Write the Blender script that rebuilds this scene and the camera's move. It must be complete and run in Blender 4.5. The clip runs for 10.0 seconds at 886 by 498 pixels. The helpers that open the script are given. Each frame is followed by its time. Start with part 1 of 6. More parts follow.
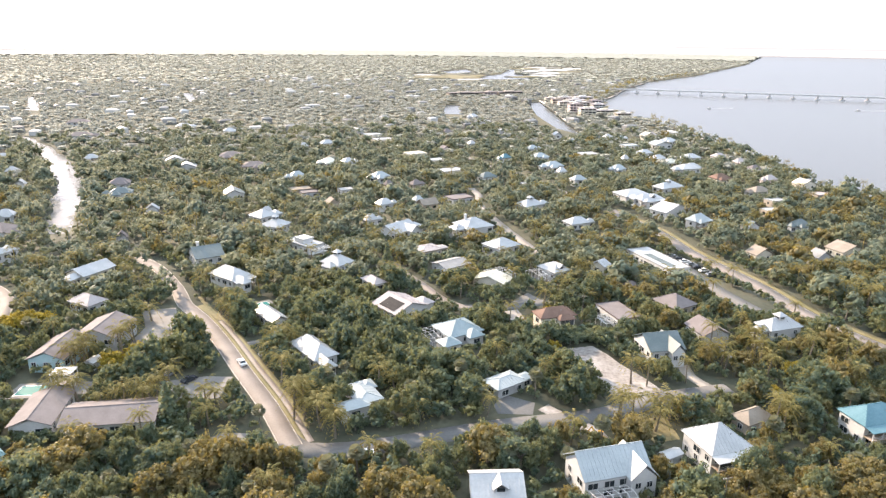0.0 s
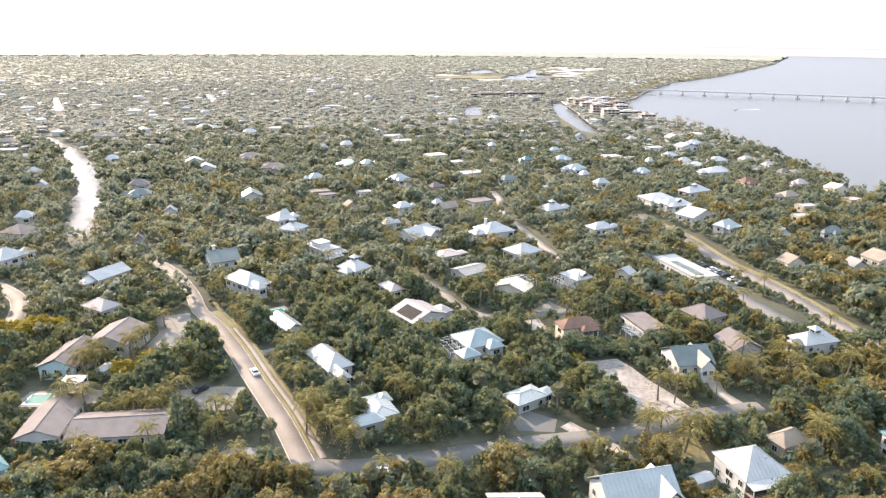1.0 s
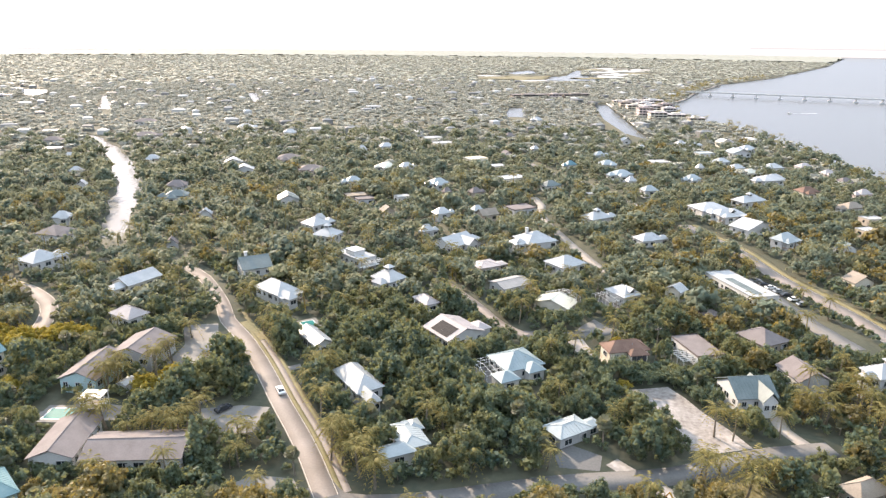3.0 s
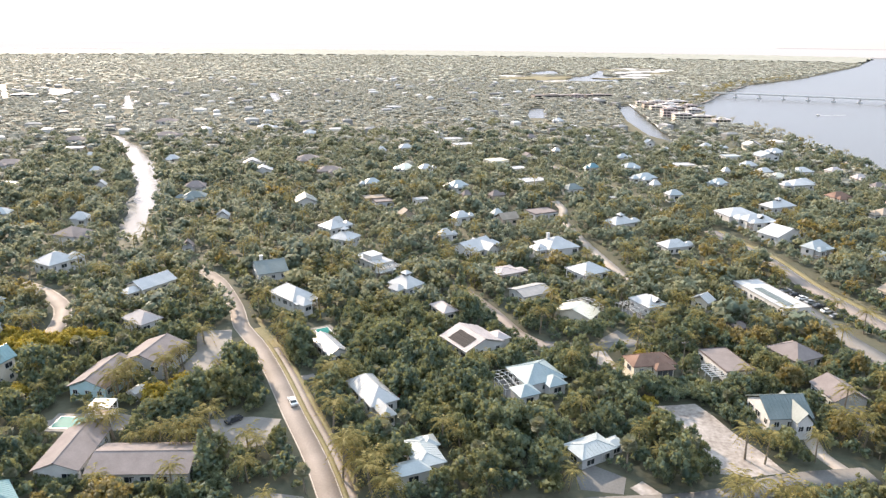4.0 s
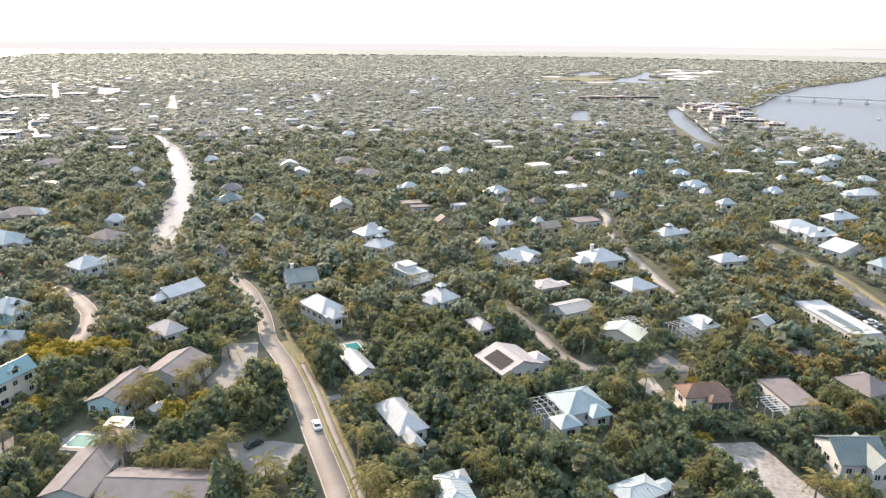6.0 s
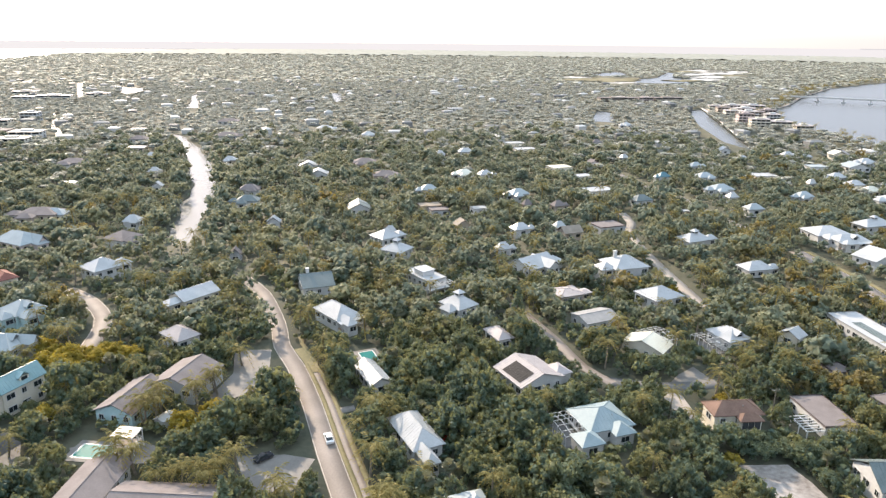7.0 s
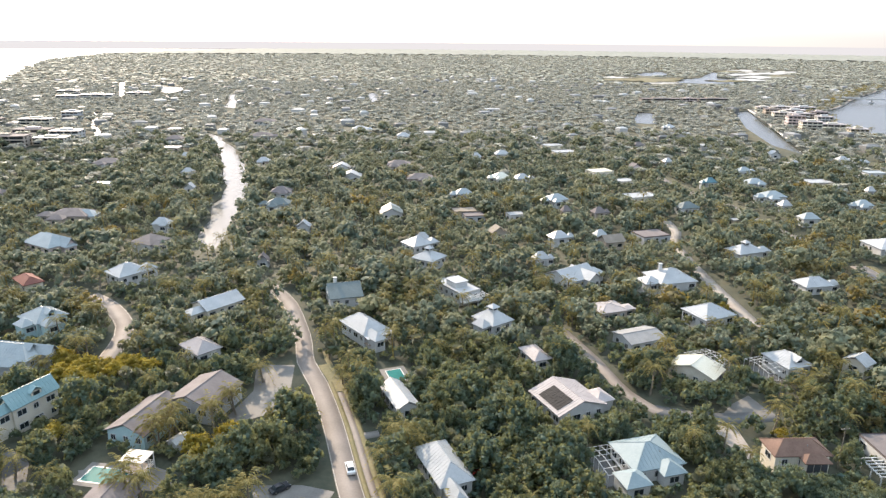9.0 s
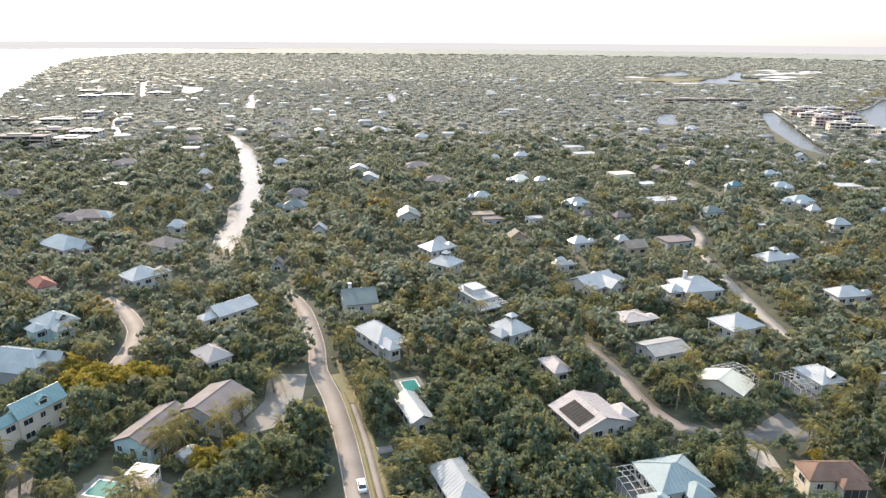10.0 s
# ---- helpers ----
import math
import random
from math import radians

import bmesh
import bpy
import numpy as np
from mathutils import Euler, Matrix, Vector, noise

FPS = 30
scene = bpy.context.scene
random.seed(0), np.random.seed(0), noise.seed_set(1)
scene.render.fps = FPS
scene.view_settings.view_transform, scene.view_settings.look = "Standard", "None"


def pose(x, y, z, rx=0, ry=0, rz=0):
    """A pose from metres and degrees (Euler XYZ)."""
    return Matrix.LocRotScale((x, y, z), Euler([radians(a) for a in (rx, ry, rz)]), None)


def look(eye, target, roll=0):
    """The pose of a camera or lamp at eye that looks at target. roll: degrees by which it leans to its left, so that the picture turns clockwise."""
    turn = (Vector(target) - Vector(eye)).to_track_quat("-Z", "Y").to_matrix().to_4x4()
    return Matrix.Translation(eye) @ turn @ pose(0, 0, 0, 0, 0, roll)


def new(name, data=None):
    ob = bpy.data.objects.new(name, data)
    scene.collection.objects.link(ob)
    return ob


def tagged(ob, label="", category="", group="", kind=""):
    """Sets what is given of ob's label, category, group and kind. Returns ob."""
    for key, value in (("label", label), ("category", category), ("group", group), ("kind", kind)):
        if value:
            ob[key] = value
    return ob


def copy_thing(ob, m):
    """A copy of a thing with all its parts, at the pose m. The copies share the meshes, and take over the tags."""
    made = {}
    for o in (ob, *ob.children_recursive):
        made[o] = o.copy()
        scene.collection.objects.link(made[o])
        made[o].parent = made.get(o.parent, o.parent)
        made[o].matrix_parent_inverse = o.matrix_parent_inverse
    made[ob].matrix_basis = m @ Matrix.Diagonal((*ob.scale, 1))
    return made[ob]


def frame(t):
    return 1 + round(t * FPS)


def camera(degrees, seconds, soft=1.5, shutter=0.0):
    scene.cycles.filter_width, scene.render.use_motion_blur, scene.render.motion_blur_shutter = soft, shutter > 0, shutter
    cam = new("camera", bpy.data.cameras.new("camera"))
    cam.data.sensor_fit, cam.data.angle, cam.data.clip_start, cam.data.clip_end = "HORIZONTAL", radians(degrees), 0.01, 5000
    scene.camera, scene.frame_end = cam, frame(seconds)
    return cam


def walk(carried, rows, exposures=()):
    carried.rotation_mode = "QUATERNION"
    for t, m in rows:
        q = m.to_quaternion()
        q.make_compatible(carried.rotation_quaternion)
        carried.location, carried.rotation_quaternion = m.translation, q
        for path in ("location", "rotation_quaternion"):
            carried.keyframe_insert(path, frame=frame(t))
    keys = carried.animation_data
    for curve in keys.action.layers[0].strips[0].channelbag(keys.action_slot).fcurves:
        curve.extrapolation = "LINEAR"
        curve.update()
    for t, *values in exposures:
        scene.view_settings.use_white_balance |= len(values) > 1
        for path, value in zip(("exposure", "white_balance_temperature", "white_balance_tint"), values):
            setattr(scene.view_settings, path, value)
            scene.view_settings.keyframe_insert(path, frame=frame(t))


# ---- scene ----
cam = camera(66.3, 10.0, soft=1.35)
PATH = [
    (0, (-0.777, -0.972, 92.599), (-0.861, 0.935, 92.003), 0.6),
    (0.5, (-0.84, 2.591, 92.648), (-0.953, 4.497, 92.052), 0.6),
    (1, (-0.893, 6.22, 92.721), (-1.036, 8.123, 92.125), 0.5),
    (1.5, (-1.16, 9.626, 92.765), (-1.332, 11.527, 92.168), 0.6),
    (2, (-1.34, 12.96, 92.826), (-1.541, 14.858, 92.229), 0.6),
    (2.5, (-1.575, 16.183, 92.878), (-1.804, 18.078, 92.281), 0.6),
    (4, (-2.508, 26.193, 93.289), (-2.822, 28.075, 92.691), 0.6),
    (4.5, (-2.739, 29.571, 93.308), (-3.082, 31.448, 92.709), 0.6),
    (5, (-3.093, 32.764, 93.338), (-3.465, 34.636, 92.739), 0.6),
    (5.5, (-3.59, 36.131, 93.386), (-3.99, 37.997, 92.787), 0.6),
    (7, (-5.33, 45.966, 93.488), (-5.813, 47.812, 92.889), 0.6),
    (7.5, (-6.067, 49.415, 93.491), (-6.578, 51.253, 92.89), 0.6),
    (8, (-6.719, 52.458, 93.553), (-7.258, 54.287, 92.952), 0.5),
    (8.5, (-7.557, 55.883, 93.358), (-8.124, 57.704, 92.757), 0.5),
    (9, (-8.41, 59.087, 93.345), (-8.992, 60.903, 92.744), 0.5),
    (9.5, (-9.329, 62.315, 93.391), (-9.928, 64.126, 92.789), 0.5),
    (10, (-10.176, 65.454, 93.458), (-10.809, 67.253, 92.856), 0.4),
]
walk(cam, [(t, look(eye, target, roll)) for t, eye, target, roll in PATH], exposures=[(0, 1.70, 6750, 20), (10, 1.26, 6500, 16)])

# ---- sky and sun: low hazy sun ahead and to the left ----
SUN_YAW, SUN_UP = 46.0, 27.0
world = bpy.data.worlds.new("world")
scene.world = world
world.use_nodes = True
wn = world.node_tree.nodes
sky = wn.new("ShaderNodeTexSky")
sky.sky_type = 'NISHITA'
sky.sun_disc = False
sky.sun_elevation, sky.sun_rotation = radians(SUN_UP), radians(360 - SUN_YAW)
sky.air_density, sky.dust_density, sky.ozone_density = 0.5, 1.0, 0.4
sky.altitude = 0
wn["Background"].inputs[1].default_value = 0.05
world.node_tree.links.new(sky.outputs[0], wn["Background"].inputs[0])
veil = wn.new("ShaderNodeBackground")  # the even white of the humid air
way, height, shade = wn.new("ShaderNodeTexCoord"), wn.new("ShaderNodeSeparateXYZ"), wn.new("ShaderNodeValToRGB")
shade.color_ramp.elements[0].color, shade.color_ramp.elements[1].color = (0.205, 0.203, 0.196, 1), (0.47, 0.62, 0.71, 1)
world.node_tree.links.new(way.outputs["Generated"], height.inputs[0])
world.node_tree.links.new(height.outputs[2], shade.inputs[0])
world.node_tree.links.new(shade.outputs[0], veil.inputs[0])
both = wn.new("ShaderNodeAddShader")
world.node_tree.links.new(wn["Background"].outputs[0], both.inputs[0])
world.node_tree.links.new(veil.outputs[0], both.inputs[1])
world.node_tree.links.new(both.outputs[0], wn["World Output"].inputs[0])
sun = new("sun", bpy.data.lights.new("sun", 'SUN'))
sun.data.energy, sun.data.angle, sun.data.color = 3.3, radians(1.0), (1.0, 0.85, 0.63)
sun.matrix_world = look((0, 0, 0), (math.sin(radians(SUN_YAW)), -math.cos(radians(SUN_YAW)), -math.tan(radians(SUN_UP))))


# ---- materials ----
def material(name, a, b, scale=0.5, fine=4.0, rough=0.7, bump=0.2, island=0.0, metallic=0.0, sheen=0.0, translucent=None, third=None, spec=0.5):
    """A surface that wanders between the colours a and b at a coarse and a fine scale (features per metre)."""
    m = bpy.data.materials.new(name)
    m.use_nodes = True
    n, l = m.node_tree.nodes, m.node_tree.links
    p = n["Principled BSDF"]
    geo = n.new("ShaderNodeNewGeometry")

    def noise_at(s, detail):
        t = n.new("ShaderNodeTexNoise")
        t.inputs["Scale"].default_value, t.inputs["Detail"].default_value = s, detail
        l.new(geo.outputs["Position"], t.inputs["Vector"])
        return t.outputs["Fac"]

    def calc(op, x, y):
        c = n.new("ShaderNodeMath")
        c.operation = op
        for k, v in enumerate((x, y)):
            if isinstance(v, (int, float)):
                c.inputs[k].default_value = v
            else:
                l.new(v, c.inputs[k])
        return c.outputs[0]

    small = noise_at(fine, 4)
    f = calc('ADD', calc('MULTIPLY', noise_at(scale, 3), 0.6), calc('MULTIPLY', small, 0.4))
    if island:
        f = calc('ADD', f, calc('MULTIPLY', calc('SUBTRACT', geo.outputs["Random Per Island"], 0.5), island))
    ramp = n.new("ShaderNodeValToRGB")
    ramp.color_ramp.elements[0].position, ramp.color_ramp.elements[1].position = 0.3, 0.7
    ramp.color_ramp.elements[0].color, ramp.color_ramp.elements[1].color = (*a, 1), (*b, 1)
    l.new(f, ramp.inputs[0])
    colour = ramp.outputs[0]
    if third:  # some trees, in patches, are of another hue
        pick = n.new("ShaderNodeMapRange")
        pick.inputs[1].default_value, pick.inputs[2].default_value, pick.inputs[4].default_value = 0.50, 0.60, 0.85
        l.new(noise_at(third[3], 1), pick.inputs[0])
        tint = n.new("ShaderNodeMix")
        tint.data_type, tint.blend_type = 'RGBA', 'MULTIPLY'
        l.new(pick.outputs[0], tint.inputs[0])
        l.new(colour, tint.inputs[6])
        tint.inputs[7].default_value = (*third[:3], 1)
        colour = tint.outputs[2]
    l.new(colour, p.inputs["Base Color"])
    p.inputs["Roughness"].default_value = rough
    p.inputs["Metallic"].default_value = metallic
    p.inputs["Sheen Weight"].default_value = sheen
    p.inputs["Sheen Tint"].default_value = (0.80, 0.82, 0.68, 1)
    p.inputs["Specular IOR Level"].default_value = spec
    if bump:
        bn = n.new("ShaderNodeBump")
        bn.inputs["Strength"].default_value = bump
        bn.inputs["Distance"].default_value = 0.3 / fine
        l.new(small, bn.inputs["Height"])
        l.new(bn.outputs[0], p.inputs["Normal"])
    if translucent:
        tr = n.new("ShaderNodeBsdfTranslucent")
        tr.inputs[0].default_value = (*translucent, 1)
        mix = n.new("ShaderNodeMixShader")
        mix.inputs[0].default_value = 0.35
        l.new(p.outputs[0], mix.inputs[1])
        l.new(tr.outputs[0], mix.inputs[2])
        l.new(mix.outputs[0], n["Material Output"].inputs[0])
    return m


LEAF = material("broad_leaves", (0.038, 0.080, 0.074), (0.126, 0.162, 0.100), 0.06, 0.45, 0.68, 0, 0.45, spec=0.28, translucent=(0.29, 0.29, 0.11), third=(1.6, 1.15, 0.80, 0.085))
# golden base puts warm low sun and glare into the leaf colour
LEAF_GOLD = material("warm_light_leaves", (0.080, 0.082, 0.040), (0.205, 0.168, 0.068), 0.11, 0.9, 0.65, 0, 0.5, translucent=(0.38, 0.29, 0.07))
# pale grey base and strong sheen stand in for haze over the far canopy
LEAF_FAR = material("haze_paled_far_leaves", (0.18, 0.195, 0.18), (0.235, 0.24, 0.21), 0.01, 0.1, 0.7, 0.3, 0.04, sheen=0.9, spec=0.5, translucent=(0.44, 0.44, 0.38))
# leaf base paled part of the way, some haze put into the colour
LEAF_MID = material("haze_paled_leaves", (0.052, 0.095, 0.084), (0.156, 0.188, 0.124), 0.045, 0.35, 0.66, 0, 0.25, sheen=0.1, spec=0.3, translucent=(0.36, 0.37, 0.25), third=(1.55, 1.15, 0.75, 0.085))
# the furthest canopy carries painted haze in its pale grey base
MANGROVE = material("haze_grey_mangrove", (0.15, 0.16, 0.145), (0.24, 0.24, 0.21), 0.01, 0.1, 0.85, 0.4, 0.0, spec=0.15, sheen=0.25)
PALM_LEAF = material("palm_leaves", (0.10, 0.105, 0.045), (0.31, 0.265, 0.11), 0.3, 2.0, 0.65, 0, 0.6, spec=0.08, translucent=(0.44, 0.32, 0.06))
FAN_LEAF = material("silvery_fan_leaves", (0.055, 0.075, 0.055), (0.14, 0.15, 0.10), 0.3, 2.0, 0.6, 0, 0.4, spec=0.4, translucent=(0.30, 0.28, 0.12))
BARK = material("bark", (0.10, 0.085, 0.065), (0.26, 0.22, 0.17), 1.0, 8.0, 0.85)
GROUND = material("leaf_litter_and_sand", (0.035, 0.045, 0.03), (0.095, 0.09, 0.058), 0.05, 0.6, 0.9, 0.3)
GRASS = material("lawn", (0.10, 0.095, 0.04), (0.23, 0.19, 0.10), 0.1, 1.2, 0.9, 0.4)
SAND = material("pale_sand", (0.12, 0.10, 0.085), (0.44, 0.405, 0.38), 0.16, 0.9, 0.95, 0.3)
SHELL = material("shell_drive", (0.25, 0.215, 0.185), (0.38, 0.335, 0.295), 0.12, 1.5, 0.9, 0.2)
ASPHALT = material("sunbleached_asphalt", (0.175, 0.148, 0.130), (0.27, 0.23, 0.205), 0.1, 2.0, 0.8, 0.15)
# asphalt darkened so that its colour holds the tree shade on the street
DARKENED_ASPHALT = material("shade_darkened_asphalt", (0.085, 0.085, 0.085), (0.16, 0.155, 0.15), 0.08, 1.8, 0.8, 0.15)
PAVING = material("grey_paving", (0.135, 0.125, 0.115), (0.215, 0.20, 0.182), 0.2, 2.0, 0.8, 0.15)
LINE = material("road_paint", (0.36, 0.33, 0.28), (0.55, 0.51, 0.45), 0.8, 6.0, 0.6, 0)
GLASS = material("dark_window_glass", (0.015, 0.02, 0.025), (0.04, 0.05, 0.055), 0.5, 3.0, 0.08, 0)
SCREEN = material("insect_screen", (0.03, 0.035, 0.04), (0.07, 0.075, 0.08), 0.6, 4.0, 0.6, 0)
SOLAR = material("solar_panel", (0.016, 0.016, 0.018), (0.035, 0.033, 0.034), 0.8, 5.0, 0.6, 0, spec=0.1)
WHITE = material("white_paint", (0.46, 0.46, 0.455), (0.62, 0.62, 0.61), 0.3, 3.0, 0.5, 0.05)
WOOD = material("weathered_deck_wood", (0.20, 0.15, 0.11), (0.42, 0.34, 0.27), 0.5, 5.0, 0.8, 0.2)
CAR_PAINT = material("white_car_paint", (0.72, 0.72, 0.72), (0.82, 0.82, 0.82), 0.5, 3.0, 0.2, 0)
RUBBER = material("black_rubber", (0.015, 0.015, 0.015), (0.03, 0.03, 0.03), 2.0, 9.0, 0.8, 0)
POOL = material("pool_water", (0.012, 0.125, 0.118), (0.024, 0.185, 0.172), 0.3, 2.0, 0.5, 0.05, spec=0.05)
CONCRETE = material("pale_concrete", (0.42, 0.40, 0.37), (0.62, 0.59, 0.55), 0.05, 1.0, 0.8, 0.1)
ROOFS = {
    "white": material("white_metal_roof", (0.34, 0.35, 0.355), (0.48, 0.48, 0.48), 0.25, 2.5, 0.38, 0.08),
    "silver": material("pale_blue_grey_metal_roof", (0.27, 0.305, 0.315), (0.375, 0.41, 0.42), 0.25, 2.5, 0.4, 0.08),
    "slate": material("slate_blue_roof", (0.095, 0.125, 0.125), (0.17, 0.20, 0.20), 0.25, 2.5, 0.55, 0.15),
    "tan": material("tan_shingle_roof", (0.21, 0.175, 0.14), (0.33, 0.28, 0.23), 0.3, 3.0, 0.85, 0.3),
    "pink": material("pale_pink_grey_shingle_roof", (0.145, 0.125, 0.12), (0.225, 0.195, 0.19), 0.3, 3.0, 0.85, 0.3),
    "brown": material("brown_shingle_roof", (0.13, 0.08, 0.06), (0.235, 0.145, 0.11), 0.3, 3.0, 0.85, 0.3),
    "red": material("faded_red_roof", (0.17, 0.07, 0.055), (0.26, 0.11, 0.085), 0.3, 3.0, 0.8, 0.3),
    "teal": material("teal_metal_roof", (0.15, 0.27, 0.285), (0.255, 0.365, 0.375), 0.25, 2.5, 0.4, 0.08),
    "blue": material("deep_teal_roof", (0.065, 0.16, 0.195), (0.125, 0.235, 0.27), 0.25, 2.5, 0.4, 0.08),
    "cream": material("cream_metal_roof", (0.58, 0.55, 0.45), (0.74, 0.71, 0.60), 0.25, 2.5, 0.45, 0.08),
    "blush": material("pale_pink_metal_roof", (0.33, 0.295, 0.285), (0.45, 0.40, 0.39), 0.25, 2.5, 0.6, 0.1, spec=0.3),
    "mist": material("pale_teal_metal_roof", (0.20, 0.26, 0.275), (0.285, 0.34, 0.355), 0.25, 2.5, 0.55, 0.08, spec=0.3),
    "grey": material("grey_shingle_roof", (0.20, 0.20, 0.20), (0.33, 0.32, 0.31), 0.3, 3.0, 0.8, 0.3),
}
for _m in ROOFS.values():
    _m.node_tree.nodes["Principled BSDF"].inputs["Specular IOR Level"].default_value = 0.28
WALLS = {
    "white": WHITE,
    "cream": material("cream_siding", (0.56, 0.51, 0.42), (0.72, 0.67, 0.57), 0.3, 3.0, 0.7, 0.1),
    "tan": material("tan_siding", (0.36, 0.30, 0.24), (0.50, 0.43, 0.36), 0.3, 3.0, 0.8, 0.1),
    "grey": material("grey_siding", (0.34, 0.35, 0.36), (0.48, 0.49, 0.50), 0.3, 3.0, 0.7, 0.1),
    "aqua": material("pale_aqua_siding", (0.34, 0.50, 0.52), (0.48, 0.62, 0.63), 0.3, 3.0, 0.7, 0.1),
    "pink": material("pale_pink_stucco", (0.52, 0.42, 0.40), (0.66, 0.56, 0.53), 0.3, 3.0, 0.8, 0.1),
}
ROOF_WORDS = {"white": "white metal", "silver": "pale blue-grey metal", "slate": "slate-blue", "tan": "tan shingle", "pink": "pinkish grey shingle", "brown": "brown shingle", "red": "faded red", "teal": "teal metal", "blue": "deep teal metal", "cream": "cream metal", "grey": "grey shingle", "blush": "pale pink metal", "mist": "pale teal metal"}

WATER = bpy.data.materials.new("still_hazy_water")
WATER.use_nodes = True
_n, _l = WATER.node_tree.nodes, WATER.node_tree.links
_p = _n["Principled BSDF"]
_p.inputs["Base Color"].default_value = (0.11, 0.115, 0.112, 1)
_p.inputs["Roughness"].default_value = 0.24
_p.inputs["IOR"].default_value = 1.33
_g, _t, _b = _n.new("ShaderNodeNewGeometry"), _n.new("ShaderNodeTexNoise"), _n.new("ShaderNodeBump")
_t.inputs["Scale"].default_value, _t.inputs["Detail"].default_value = 0.25, 5
_b.inputs["Strength"].default_value, _b.inputs["Distance"].default_value = 0.25, 0.5
_l.new(_g.outputs["Position"], _t.inputs["Vector"])
_l.new(_t.outputs["Fac"], _b.inputs["Height"])
_l.new(_b.outputs[0], _p.inputs["Normal"])


# ---- mesh helpers ----
def mesh_of(name, bm, mat):
    me = bpy.data.meshes.new(name)
    bm.to_mesh(me)
    bm.free()
    me.materials.append(mat)
    return me


def part(name, bm, mat, parent, label=""):
    ob = new(name, mesh_of(name, bm, mat))
    ob.parent = parent
    return tagged(ob, label)


def share(name, me, parent, m, label=""):
    ob = new(name, me)
    ob.parent, ob.matrix_basis = parent, m
    return tagged(ob, label)


def add_box(bm, x0, x1, y0, y1, z0, z1):
    v = [bm.verts.new(p) for p in ((x0, y0, z0), (x1, y0, z0), (x1, y1, z0), (x0, y1, z0), (x0, y0, z1), (x1, y0, z1), (x1, y1, z1), (x0, y1, z1))]
    for f in ((0, 3, 2, 1), (4, 5, 6, 7), (0, 1, 5, 4), (1, 2, 6, 5), (2, 3, 7, 6), (3, 0, 4, 7)):
        bm.faces.new([v[i] for i in f])


def box(x0, x1, y0, y1, z0, z1):
    bm = bmesh.new()
    add_box(bm, x0, x1, y0, y1, z0, z1)
    return bm


def add_bar(bm, a, b, r, sides=4):
    """A straight bar of radius r from a to b."""
    a, b = Vector(a), Vector(b)
    turn = (b - a).to_track_quat("Z", "Y")
    rings = []
    for end in (a, b):
        rings.append([bm.verts.new(end + turn @ Vector((r * math.cos(k * math.tau / sides + 0.785), r * math.sin(k * math.tau / sides + 0.785), 0))) for k in range(sides)])
    for k in range(sides):
        bm.faces.new((rings[0][k], rings[0][(k + 1) % sides], rings[1][(k + 1) % sides], rings[1][k]))
    bm.faces.new(rings[1])
    bm.faces.new(rings[0][::-1])


def bar(a, b, r, sides=4):
    bm = bmesh.new()
    add_bar(bm, a, b, r, sides)
    return bm


def arrays_mesh(name, verts, tris, mat, mats=None):
    """A mesh from arrays of places and triangles."""
    me = bpy.data.meshes.new(name)
    me.vertices.add(len(verts))
    me.vertices.foreach_set("co", np.ascontiguousarray(verts, np.float32).ravel())
    me.loops.add(3 * len(tris))
    me.loops.foreach_set("vertex_index", np.ascontiguousarray(tris, np.int32).ravel())
    me.polygons.add(len(tris))
    me.polygons.foreach_set("loop_start", np.arange(0, 3 * len(tris), 3, dtype=np.int32))
    me.polygons.foreach_set("loop_total", np.full(len(tris), 3, np.int32))
    for m in (mats or [mat]):
        me.materials.append(m)
    me.update()
    return me


def smooth_line(pts, step=6.0):
    """Places along a smooth curve through pts."""
    p = np.array(pts, float)
    p = np.vstack([2 * p[0] - p[1], p, 2 * p[-1] - p[-2]])
    out = []
    for i in range(1, len(p) - 2):
        n = max(2, int(np.linalg.norm(p[i + 1] - p[i]) / step))
        for k in range(n):
            t = k / n
            out.append(0.5 * (2 * p[i] + (p[i + 1] - p[i - 1]) * t + (2 * p[i - 1] - 5 * p[i] + 4 * p[i + 1] - p[i + 2]) * t * t + (3 * p[i] - 3 * p[i + 1] + p[i + 2] - p[i - 1]) * t ** 3))
    return np.array(out + [p[-2]])


def offset_line(line, off):
    d = np.gradient(line, axis=0)
    d /= np.linalg.norm(d, axis=1)[:, None]
    return line + off * np.stack([d[:, 1], -d[:, 0]], 1)


def ribbon(line, width, z, depth=0.06):
    """A slab along a line, its top at z."""
    a, b = offset_line(line, -width / 2), offset_line(line, width / 2)
    n = len(line)
    v = np.vstack([np.c_[a, np.full(n, z)], np.c_[b, np.full(n, z)], np.c_[a, np.full(n, z - depth)], np.c_[b, np.full(n, z - depth)]])
    t = []
    for i in range(n - 1):
        for p, q in ((0, n), (2 * n, 0), (n, 3 * n)):
            t += [(p + i, q + i, q + i + 1), (p + i, q + i + 1, p + i + 1)]
    return v, np.array(t)


CLEAR_LINES, CLEAR_RECTS, CLEAR_POLYS, ROOF_TOPS = [], [], [], []  # where no tree stands, and the eaves that trees stay under


def road(name, pts, width, mat, z, label, category="road", clear=2.5, step=6.0, sight=True):
    line = smooth_line(pts, step)
    ob = new(name, arrays_mesh(name, *ribbon(line, width, z), mat))
    CLEAR_LINES.append((line, width / 2 + clear, sight))
    return tagged(ob, label, category, kind="structure"), line


def stripe(road_ob, line, off, width, z, mat=None, name="edge_line"):
    ob = new(name, arrays_mesh(name, *ribbon(offset_line(line, off), width, z, 0.03), mat or LINE))
    ob.parent = road_ob
    return ob


